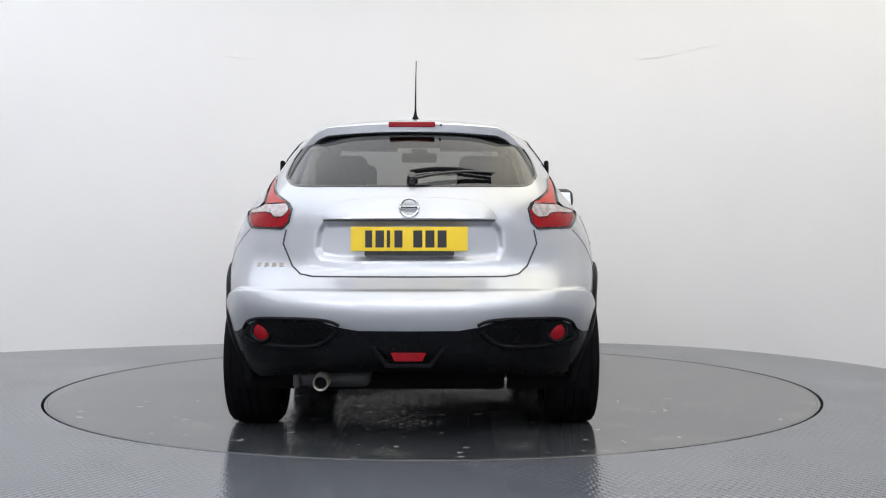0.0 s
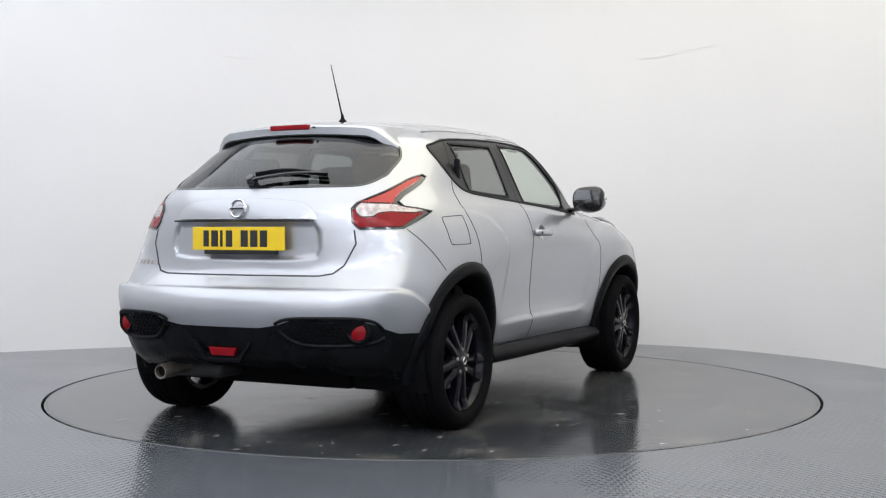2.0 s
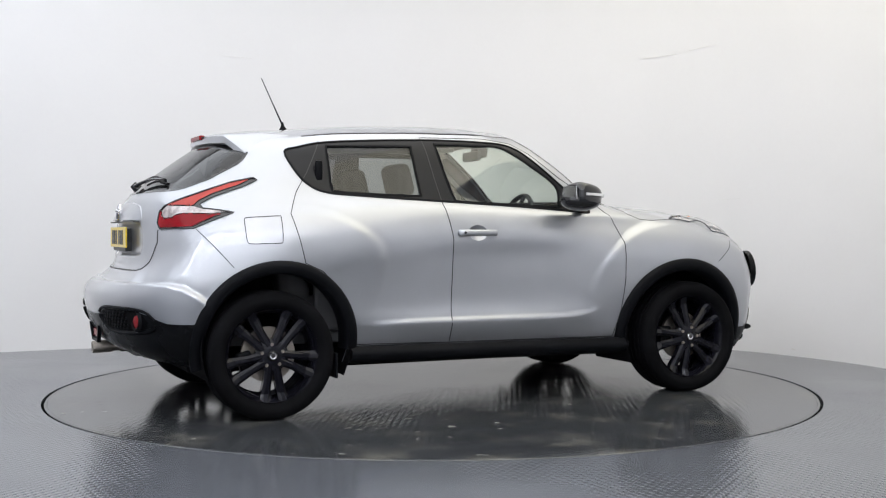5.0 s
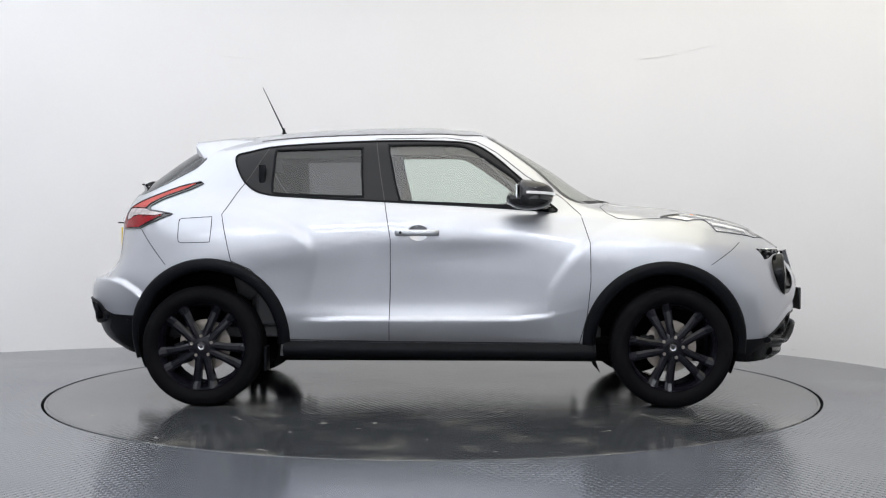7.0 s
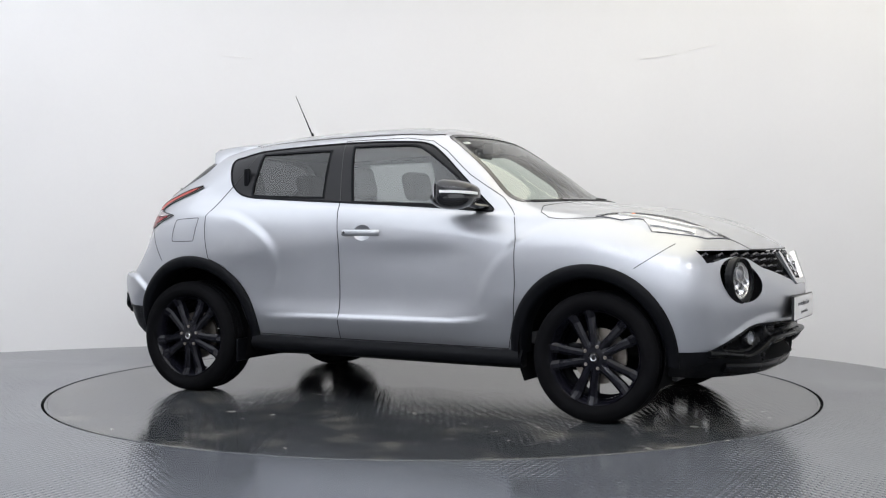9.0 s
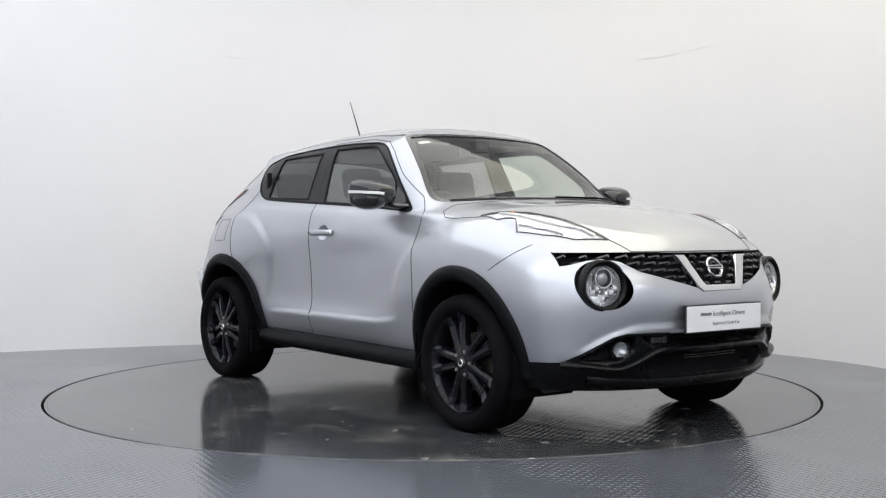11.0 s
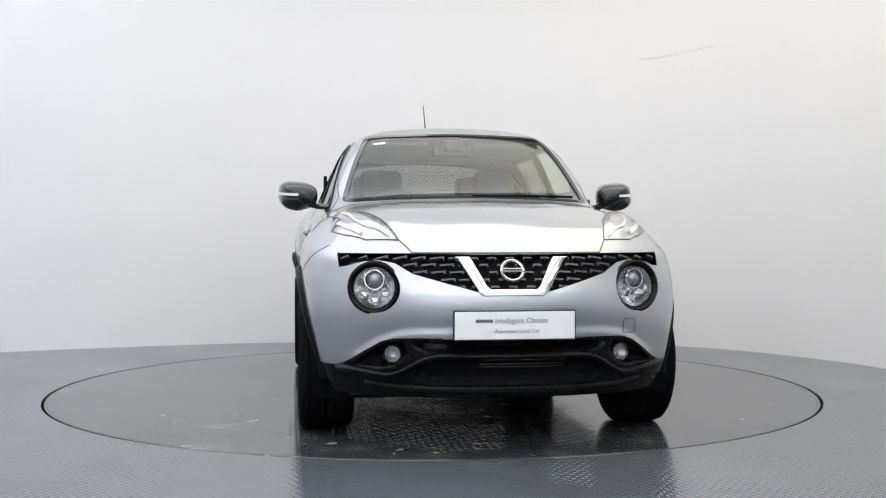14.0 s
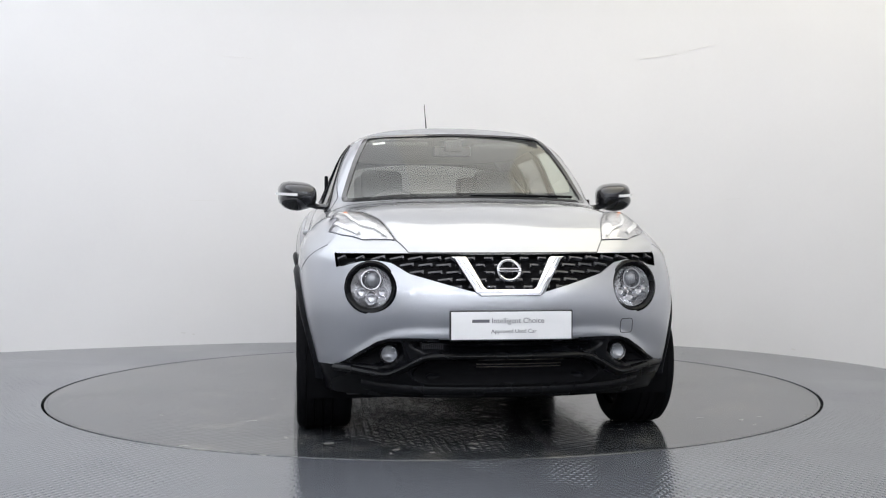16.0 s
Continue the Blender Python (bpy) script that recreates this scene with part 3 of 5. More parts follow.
LAMP = [(-.862, 1.047), (-.836, 1.073), (-.793, 1.091), (-.68, 1.134), (-.542, 1.194), (-.455, 1.218), (-.435, 1.208), (-.473, 1.177), (-.594, 1.116), (-.637, 1.082), (-.611, 1.059), (-.542, 1.051), (-.463, 1.039), (-.542, 1.001), (-.629, .961), (-.837, .956), (-.863, .987)]
LAMP_CLEAR = [(-.842, 1.05), (-.82, 1.072), (-.66, 1.068), (-.61, 1.055), (-.50, 1.043), (-.56, 1.033), (-.70, 1.036), (-.745, 1.030), (-.77, 1.014), (-.82, 1.012), (-.840, 1.030)]
LAMP_RED = [(-.857, 1.045), (-.847, 1.052), (-.845, 1.028), (-.823, 1.007), (-.77, 1.009), (-.743, 1.025), (-.70, 1.031), (-.56, 1.028), (-.52, 1.030), (-.60, .99), (-.638, .968), (-.835, .963), (-.857, .985)]
LAMP_ARM = [(-.82, 1.078), (-.79, 1.085), (-.68, 1.126), (-.545, 1.187), (-.47, 1.208), (-.50, 1.182), (-.60, 1.135), (-.65, 1.10), (-.665, 1.075)]
RUN_LAMP = [(1.22, .715), (1.29, .65), (1.42, .585), (1.60, .52), (1.83, .462), (1.755, .60), (1.64, .69), (1.52, .745), (1.46, .70), (1.36, .73)]
HOOD = [(1.01, -.2), (1.0, .2), (.97, .42), (.90, .63), (.925, .72), (.98, .752), (1.08, .758), (1.22, .735), (1.29, .65), (1.42, .585), (1.60, .52), (1.83, .462), (1.925, .415), (1.96, .2), (1.985, -.2)]
FRONT_BUMPER = [(1.40, .60), (1.468, .76), (1.576, .837), (1.66, .90), (2.3, .90), (2.3, 0), (1.40, 0)]
REAR_BUMPER = [(-1.40, .60), (-1.46, .76), (-1.62, .965), (-2.3, .965), (-2.3, 0), (-1.40, 0)]
FRONT_BLACK = [(-.3, .489), (.3, .489), (.42, .489), (.50, .486), (.55, .470), (.61, .432), (.66, .395), (.71, .364), (.80, .362), (.95, .375), (.95, 0), (-.3, 0)]
REAR_BLACK = [(-.3, .512), (.22, .515), (.31, .53), (.40, .560), (.66, .558), (.725, .53), (.785, .492), (.95, .475), (.95, 0), (-.3, 0)]
GRILLE = [(-.3, .848), (.16, .848), (.42, .852), (.60, .851), (.728, .851), (.722, .79), (.69, .795), (.62, .815), (.56, .822), (.49, .81), (.418, .765), (.254, .718), (.15, .690), (-.3, .690)]
HEADLAMP = circle(.580, .706, .108)

# name, view, outline, which points it may touch (x low, x high, y low, z low), in order of rank
REGIONS = [
    ("arch", side_view, circle(-1.235, .37, .385), (-2, -.5, .5, 0)),
    ("arch", side_view, circle(1.231, .345, .390), (.5, 2, .5, 0)),
    ("rear_pane", side_view, REAR_PANE, (-2, 1, .5, 1.0)),
    ("front_pane", side_view, FRONT_PANE, (-2, 1, .5, 1.0)),
    ("frame", side_view, BAND, (-2, .70, .5, 1.0)),
    ("screen", end_view, SCREEN_POLY, (.2, 1.1, -.1, 1.05)),
    ("rear_screen", end_view, REAR_SCREEN, (-2, -1.2, -.1, 1.05)),
    ("lamp_clear", corner_view, LAMP_CLEAR, (-2, -1.2, .3, .9)),
    ("lamp_red", corner_view, LAMP_RED, (-2, -1.2, .3, .9)),
    ("lamp_arm", corner_view, LAMP_ARM, (-2, -1.2, .3, .9)),
    ("lamp", corner_view, LAMP, (-2, -1.2, .3, .9)),
    ("run_lamp", top_view, RUN_LAMP, (1, 2, .3, .8)),
    ("headlamp", end_view, HEADLAMP, (1.5, 3, .3, .4)),
    ("grille", end_view, GRILLE, (1.5, 3, -.1, .4)),
    ("front_black", end_view, FRONT_BLACK, (1.3, 3, -.1, 0)),
    ("rear_black", end_view, REAR_BLACK, (-3, -1.3, -.1, 0)),
    ("hood", top_view, HOOD, (.8, 2.1, -.1, .84)),
    ("fuel", side_view, FUEL, (-2, -1, .5, .8)),
    ("bowl", side_view, [(-.098 + .056 * math.cos(k * math.pi / 16), .936 + .044 * math.sin(k * math.pi / 16)) for k in range(32)], (-1, 1, .5, .5)),
    ("front_door", side_view, FRONT_DOOR, (-1, 1, .5, 0)),
    ("rear_door", side_view, REAR_DOOR, (-2, 1, .5, 0)),
    ("tailgate", end_view, TAILGATE, (-3, -1.5, -.1, .6)),
    ("front_bumper", side_view, FRONT_BUMPER, (1.3, 3, -.1, 0)),
    ("rear_bumper", side_view, REAR_BUMPER, (-3, -1.3, -.1, 0)),
]


def cut_shell(grid):
    """Slide grid points along their edges onto the outlines, then say to which region each cell belongs."""
    v = grid.reshape(-1, 3).copy()
    index = np.arange(NU * NV).reshape(NU, NV)
    edges = np.concatenate([np.stack([index[:-1].ravel(), index[1:].ravel()], 1), np.stack([index[:, :-1].ravel(), index[:, 1:].ravel()], 1)])
    fixed = np.zeros(len(v), bool)

    def test(p, view, poly, lim):
        return inside(poly, view(p)) & (p[:, 0] > lim[0]) & (p[:, 0] < lim[1]) & (p[:, 1] > lim[2]) & (p[:, 2] > lim[3])

    for name, view, poly, lim in REGIONS:
        state = test(v, view, poly, lim)
        cross = edges[state[edges[:, 0]] != state[edges[:, 1]]]
        if not len(cross):
            continue
        a, b = v[cross[:, 0]], v[cross[:, 1]]
        sa = state[cross[:, 0]]
        lo, hi = np.zeros(len(a)), np.ones(len(a))
        for _ in range(12):
            mid = (lo + hi) / 2
            s = test(a + (b - a) * mid[:, None], view, poly, lim) == sa
            lo, hi = np.where(s, mid, lo), np.where(s, hi, mid)
        at = a + (b - a) * lo[:, None]
        for k in np.argsort(np.minimum(lo, 1 - lo)):
            i = cross[k, 0] if lo[k] < 0.5 else cross[k, 1]
            if not fixed[i]:
                v[i] = at[k]
                fixed[i] = True
    v = v.reshape(NU, NV, 3)
    v[0, :, 1] = v[-1, :, 1] = v[:, -1, 1] = 0
    v = v.reshape(-1, 3)
    cells = np.stack([index[:-1, :-1], index[1:, :-1], index[1:, 1:], index[:-1, 1:]], -1).reshape(-1, 4)
    # two triangles a cell, so that an outline can follow the cell's diagonal
    other = (fixed[cells[:, 1]] & fixed[cells[:, 3]] & ~(fixed[cells[:, 0]] & fixed[cells[:, 2]]))[:, None]
    tri = np.concatenate([np.where(other, cells[:, [0, 1, 3]], cells[:, [0, 1, 2]]), np.where(other, cells[:, [1, 2, 3]], cells[:, [0, 2, 3]])])
    mid = v[tri].mean(1)
    label = np.full(len(tri), "body", object)
    for name, view, poly, lim in reversed(REGIONS):
        label[test(mid, view, poly, lim)] = name
    return v, tri, label


SHELL_V, SHELL_F, SHELL_L = cut_shell(GRID)
SHELL_N = NORMALS.reshape(-1, 3)
FULL = BVHTree.FromPolygons([tuple(p) for p in GRID.reshape(-1, 3)], [tuple(int(i) for i in f) for f in SHELL_F])


PLAIN = BVHTree.FromPolygons([tuple(p) for p in SMOOTH_GRID.reshape(-1, 3)], [tuple(int(i) for i in f) for f in SHELL_F])


def region(names, side, offset=0.0, span=(0, 9)):
    """Points, faces and normals of the named regions: side 1 the left half, -1 the right half, 0 both halves as one."""
    height = SHELL_V[SHELL_F].mean(1)[:, 2]
    f = SHELL_F[np.isin(SHELL_L, names) & (height > span[0]) & (height < span[1])]
    used = np.unique(f)
    back = np.zeros(len(SHELL_V), int)
    back[used] = np.arange(len(used))
    v, n, f = SHELL_V[used] + SHELL_N[used] * offset, SHELL_N[used], back[f]
    mirror = np.array((1, -1, 1))
    probe = np.cross(v[f[0, 1]] - v[f[0, 0]], v[f[0, 2]] - v[f[0, 0]]) @ n[f[0, 0]]
    if probe < 0:
        f = f[:, ::-1]
    if side == 1:
        return v, f, n
    if side == -1:
        return v * mirror, f[:, ::-1], n * mirror
    seam = np.abs(v[:, 1]) < 1e-6
    twin = np.where(seam, np.arange(len(v)), 0)
    twin[~seam] = len(v) + np.arange((~seam).sum())
    return np.concatenate([v, v[~seam] * mirror]), np.concatenate([f, twin[f][:, ::-1]]), np.concatenate([n, n[~seam] * mirror])


def panel(name, names, mat, parent, side, label="", offset=0.0, span=(0, 9)):
    v, f, n = region(names, side, offset, span)
    return mesh_object(name, v, f, mat, parent, label, True, n)


def hit(origin, way):
    p, n, _, _ = FULL.ray_cast(Vector(origin), Vector(way))
    return (p, n if n.dot(Vector(way)) < 0 else -n) if p else (None, None)


def on_side(x, z):
    return hit((x, 3, z), (0, -1, 0))


def on_front(y, z):
    return hit((4, abs(y), z), (-1, 0, 0))


def on_plain_front(y, z):
    """The nose as it is without its sunk fields."""
    p, n, _, _ = PLAIN.ray_cast(Vector((4, abs(y), z)), Vector((-1, 0, 0)))
    return p, (n if n.x > 0 else -n)


def on_rear(y, z):
    return hit((-4, abs(y), z), (1, 0, 0))


def on_top(x, y):
    return hit((x, abs(y), 4), (0, 0, -1))


def on_corner(s, z):
    return hit(((s / math.sqrt(2)) - 2, (s / math.sqrt(2)) + 2, z), (1, -1, 0))


def seam(name, line, find, parent, sides=(1, -1), width=0.0046, mat=None, rise=0.0012, closed=False, label=""):
    """A thin strip that follows the shell along a line drawn in one of its views."""
    dense = []
    n = len(line)
    for i in range(n if closed else n - 1):
        (a, b), (c, d) = line[i], line[(i + 1) % n]
        k = max(int(math.hypot(c - a, d - b) / 0.02), 1)
        dense += [(a + (c - a) * j / k, b + (d - b) * j / k) for j in range(k)]
    if not closed:
        dense.append(line[-1])
    pts = [q for q in (find(*p) for p in dense) if q[0] is not None]
    for sd in sides:
        verts, faces = [], []
        m = len(pts)
        for i, (p, nn) in enumerate(pts):
            a, b = (pts[(i - 1) % m][0], pts[(i + 1) % m][0]) if closed else (pts[max(i - 1, 0)][0], pts[min(i + 1, m - 1)][0])
            t = (b - a)
            w = t.cross(nn).normalized() * (width / 2)
            for q in (p + w - nn * 0.004, p + w + nn * rise, p - w + nn * rise, p - w - nn * 0.004):
                verts.append((q.x, q.y * sd, q.z))
        for i in range(m if closed else m - 1):
            a, b = 4 * i, 4 * ((i + 1) % m)
            for j in range(3):
                faces.append((a + j, b + j, b + j + 1, a + j + 1))
        mesh_object(name, verts, faces, mat or GAP, parent, label, False)


body = panel("body", ["body"], PAINT, car, 0)
for sd in (1, -1):
    panel("front_door", ["front_door"], PAINT, car, sd)
    panel("rear_door", ["rear_door"], PAINT, car, sd)
    panel("window_frame", ["frame"], FRAME, car, sd, "satin black window surround")
    panel("front_side_window", ["front_pane"], SIDEGLASS, car, sd, "clear side glass", -0.004).visible_shadow = False
    panel("rear_side_window", ["rear_pane"], REARSIDE, car, sd, "dark tinted side glass", -0.004).visible_shadow = False
    panel("fuel_flap" if sd == -1 else "quarter_panel", ["fuel"], PAINT, car, sd)
    tl = panel("tail_lamp", ["lamp"], GLOSS, car, sd, "red and clear boomerang tail lamp")
    panel("clear_lens", ["lamp_clear"], CLEAR, tl, sd, "clear faceted lens", 0.004)
    panel("red_lens", ["lamp_red"], RED, tl, sd, "red lens", 0.005)
    panel("arm_lens", ["lamp_arm"], PINK, tl, sd, "frosted red lens arm", 0.004)
    rl = panel("running_lamp", ["run_lamp"], RUNNER, car, sd, "clear running lamp on the wing", -0.006)
    panel("lens", ["run_lamp"], LENS, rl, sd, "clear lens", 0.004).visible_shadow = False
panel("hood", ["hood"], PAINT, car, 0)
panel("tailgate", ["tailgate"], PAINT, car, 0)
front_bumper = panel("front_bumper", ["front_bumper"], PAINT, car, 0)
rear_bumper = panel("rear_bumper", ["rear_bumper"], PAINT, car, 0)
panel("lower_front_bumper", ["front_black"], SATIN, car, 0, "black plastic lower bumper")
panel("lower_rear_bumper", ["rear_black"], SATIN, car, 0, "black plastic lower bumper")
panel("windscreen", ["screen"], SCREEN, car, 0, "clear laminated windscreen", -0.003).visible_shadow = False
panel("rear_window", ["rear_screen"], DARKGLASS, car, 0, "dark tinted rear window", -0.003).visible_shadow = False
panel("headliner", ["body"], LINER, car, 0, "pale cloth headliner", -0.022, (1.44, 9))


def islands(f, count):
    """For each point the lowest number among the points that faces join to it."""
    root = np.arange(count)
    while True:
        low = root[f].min(1)
        nxt = root.copy()
        for k in range(f.shape[1]):
            np.minimum.at(nxt, f[:, k], low)
        nxt = nxt[nxt]
        if (nxt == root).all():
            return root
        root = nxt


for sd in (1, -1):
    v, f, n = region(["body"], sd, -0.022, (0.5, 1.44))
    root = islands(f, len(v))
    for r in np.unique(root[f[:, 0]]):
        own = f[root[f[:, 0]] == r]
        used, back = np.unique(own, return_inverse=True)
        mesh_object("inner_trim", v[used], back.reshape(own.shape), TRIM, car, "dark pillar lining", True, n[used])
GRILLE_BACK = panel("grille", ["grille"], DARK, car, 0, "black honeycomb grille", -0.035)

# shut lines and window seals
# Dark strips laid on the shell stand in for the shaded gaps between panels.
seam("shut_line", FRONT_DOOR, on_side, car, closed=True)
seam("shut_line", REAR_DOOR[4:15], on_side, car)
seam("shut_line", FUEL, on_side, car, sides=(-1,), closed=True, width=0.004)
seam("shut_line", HOOD[1:13], on_top, car)
seam("shut_line", [(-1.46, .765), (-1.62, .955)], on_side, car, width=0.004)
seam("shut_line", [(1.468, .765), (1.576, .837), (1.64, .885)], on_side, car, width=0.004)
seam("shut_line", [(0, .743), (.43, .744), (.49, .755), (.53, .79), (.575, .89), (.562, .952)], on_rear, car, width=0.008)
seam("window_seal", BAND, on_side, car, closed=True, width=0.010, mat=PLASTIC, rise=0.004)
seam("window_seal", REAR_PANE, on_side, car, closed=True, width=0.012, mat=PLASTIC, rise=0.003)
seam("window_seal", FRONT_PANE, on_side, car, closed=True, width=0.012, mat=PLASTIC, rise=0.003)
seam("windscreen_seal", [p for p in SCREEN_POLY if p[0] >= 0], on_front, car, width=0.028, mat=GLOSS, rise=0.002)
seam("rear_window_seal", [p for p in REAR_SCREEN if p[0] >= 0], on_rear, car, width=0.012, mat=GLOSS, rise=0.002)
seam("lamp_edge", LAMP, on_corner, car, closed=True, width=0.007, mat=GLOSS, rise=0.006)
seam("roof_ditch", [(-1.0, .50), (-.6, .515), (-.2, .525), (.1, .515), (.255, .49)], on_top, car, width=0.016, mat=GLOSS, rise=0.001)


# ---------------------------------------------------------------- the car: wheels
def spoke(parent, a):
    """One of the ten twin spokes: a flat bar that widens to the rim, with a facing ridge."""
    for lean in (-1, 1):
        c = math.radians(a)
        pts = []
        for r, w, off in ((.05, .022, .018), (.12, .021, .028), (.19, .026, .042), (.232, .030, .050)):
            pts.append((r, w, lean * off))
        bm = bmesh.new()
        rings = []
        for r, w, off in pts:
            y = -.012 - .018 * (r / .226) ** 2 + .022 * (r > .2)
            ring = []
            for s, dy in ((-w, -.034), (-w, 0.0), (-w * .4, .010), (w * .4, .010), (w, 0.0), (w, -.034)):
                x, z = r, off + s * .96
                ring.append(bm.verts.new((x * math.cos(c) - z * math.sin(c), y + dy, x * math.sin(c) + z * math.cos(c))))
            rings.append(ring)
        for p, q in zip(rings, rings[1:]):
            for j in range(6):
                bm.faces.new((p[j], p[(j + 1) % 6], q[(j + 1) % 6], q[j]))
        bm.faces.new(rings[0])
        bm.faces.new(rings[-1])
        part("spoke", bm, RIM, parent)


def make_wheel():
    """Outer face towards +y, centre at its own origin."""
    rim = part("wheel", lathe([(.205, -.20), (.226, -.20), (.222, -.15), (.212, -.10), (.214, -.04), (.228, -.008), (.236, .002), (.240, -.004), (.238, -.02)], 64), RIM, car, "dark grey alloy wheel with twin spokes", True)
    prof = [(.236, -.215), (.262, -.232), (.296, -.228), (.316, -.212), (.324, -.185)]
    for k in range(4):
        y0 = -.175 + k * .042
        prof += [(.3245, y0), (.3245, y0 + .030), (.3175, y0 + .032), (.3175, y0 + .039)]
    prof += [(.324, -.015), (.316, .010), (.300, .022), (.285, .024), (.280, .0255), (.262, .022), (.246, .008), (.238, -.004)]
    part("tyre", lathe(prof, 72), RUBBER, rim, "black low profile tyre", True)
    for k in range(5):
        spoke(rim, 90 + 72 * k)
        a = math.radians(90 + 36 + 72 * k)
        part("lug_nut", lathe([(0, .004), (.008, .004), (.010, -.002), (.010, -.02)], 8, Matrix.Translation((.056 * math.cos(a), -.004, .056 * math.sin(a)))), STEEL, rim)
    part("hub", lathe([(0, -.002), (.03, -.002), (.07, -.008), (.085, -.02), (.085, -.05)], 32), RIM, rim, "", True)
    part("hub_cap", lathe([(0, .006), (.022, .005), (.027, -.001), (.027, -.01)], 24), GLOSS, rim, "black hub cap with bright emblem", True)
    part("emblem", lathe([(.011, .008), (.016, .009), (.018, .006)], 20), CHROME, rim)
    part("brake_disc", lathe([(.04, -.085), (.14, -.085), (.14, -.105), (.04, -.105)], 40), STEEL, rim, "worn steel brake disc")
    part("brake_caliper", block((-.06, -.12, .085), (.06, -.06, .16), .012, 2, Matrix.Rotation(math.radians(70), 4, "Y")), PLASTIC, rim)
    return rim


def add_wheels():
    w = make_wheel()
    places = [(1.265, .868, 0, 12), (-1.265, .868, 0, 40), (1.265, -.868, 180, 20), (-1.265, -.868, 180, 39)]
    for i, (x, y, turn, spin) in enumerate(places):
        m = pose(x, y, .3235, 0, 0, turn) @ pose(0, 0, 0, 0, spin, 0)
        if i:
            c = copy_thing(w, m)
            c.parent = car
        else:
            first = m
    w.matrix_basis = first


add_wheels()


def arch(cx, cz, r_in, r_out, a0, a1, sd):
    verts, faces = [], []
    steps = 44
    ys = []
    for k in range(steps + 1):
        a = math.radians(a0 + (a1 - a0) * k / steps)
        p, _ = on_side(cx + r_out * math.cos(a), max(cz + r_out * math.sin(a), .30))
        ys.append(p.y if p else (ys[-1] if ys else .82))
    for _ in range(6):
        ys = [(ys[max(i - 1, 0)] + 2 * ys[i] + ys[min(i + 1, steps)]) / 4 for i in range(steps + 1)]
    prof = lambda y: [(r_out, y - .012), (r_out, y + .006), (r_out - .010, y + .018), (r_out - .03, y + .024), (r_in + .012, y + .020), (r_in, y + .006), (r_in, y - .10)]
    for k in range(steps + 1):
        a = math.radians(a0 + (a1 - a0) * k / steps)
        for r, y in prof(ys[k]):
            verts.append((cx + r * math.cos(a), y * sd, cz + r * math.sin(a)))
    for k in range(steps):
        for j in range(6):
            f = (7 * k + j, 7 * k + j + 1, 7 * k + 8 + j, 7 * k + 7 + j)
            faces.append(f if sd < 0 else f[::-1])
    mesh_object("wheel_arch", verts, faces, PLASTIC, car, "black plastic wheel arch trim")
    # liner
    verts, faces = [], []
    for k in range(25):
        a = math.radians(-25 + 230 * k / 24)
        for y in (.84, .45):
            verts.append((cx + .385 * math.cos(a), y * sd, cz + .385 * math.sin(a)))
    for k in range(24):
        faces.append((2 * k, 2 * k + 1, 2 * k + 3, 2 * k + 2))
    verts += [(cx - .36, .45 * sd, .345), (cx + .36, .45 * sd, .345), (cx + .36, .45 * sd, .75), (cx - .36, .45 * sd, .75)]
    faces.append((50, 51, 52, 53))
    mesh_object("wheel_liner", verts, faces, DARK, car, "dark wheel well liner")


for sd in (1, -1):
    arch(-1.230, .366, .366, .434, -5, 196, sd)
    arch(1.231, .345, .368, .440, -8, 184, sd)
    part("sill", sweep([(x, sd * y, z) for x, y, z in ((-.83, .80, .30), (-.5, .808, .297), (0, .81, .293), (.5, .808, .288), (.86, .80, .285))], [(-.045, -.042), (-.012, -.046), (.030, -.020), (.038, .004), (.032, .022), (.012, .046), (-.045, .05)]), PLASTIC, car, "black plastic sill trim", True)
part("underbody", block((-1.60, -.44, .20), (1.66, .44, .30), .02), DARK, car, "dark underbody")
for sd in (1, -1):
    part("air_deflector", block((1.60, sd * .56 - .11, .205), (1.63, sd * .56 + .11, .25), .006), TRIM, car, "dark grey air deflector")
part("rear_axle_beam", block((-1.32, -.66, .22), (-1.20, .66, .30), .02), TRIM, car)


# ---------------------------------------------------------------- the car: fittings
def aim(p, way, up=(0, 0, 1)):
    """A pose at p whose y axis points along way."""
    y = Vector(way).normalized()
    x = y.cross(Vector(up)).normalized()
    z = x.cross(y)
    m = Matrix((x, y, z)).transposed().to_4x4()
    m.translation = p
    return m


def face(p, right, normal):
    """A pose whose z axis is the normal and whose x axis runs to the right of one who looks at it."""
    z = Vector(normal).normalized()
    x = (Vector(right) - z * Vector(right).dot(z)).normalized()
    m = Matrix((x, z.cross(x), z)).transposed().to_4x4()
    m.translation = p
    return m


def cover(name, find, rows, cols, mat, parent, rise, sides=(1,), label=""):
    """A patch laid on the shell: rows of (low, high) spans are swept over cols steps."""
    for sd in sides:
        verts, faces = [], []
        for b, lo, hi in rows:
            for k in range(cols + 1):
                p, n = find(lo + (hi - lo) * k / cols, b)
                q = p + n * rise
                verts.append((q.x, q.y * sd, q.z))
        for i in range(len(rows) - 1):
            for k in range(cols):
                a = i * (cols + 1) + k
                f = (a, a + 1, a + cols + 2, a + cols + 1)
                faces.append(f)
        mesh_object(name, verts, faces, mat, parent, label)


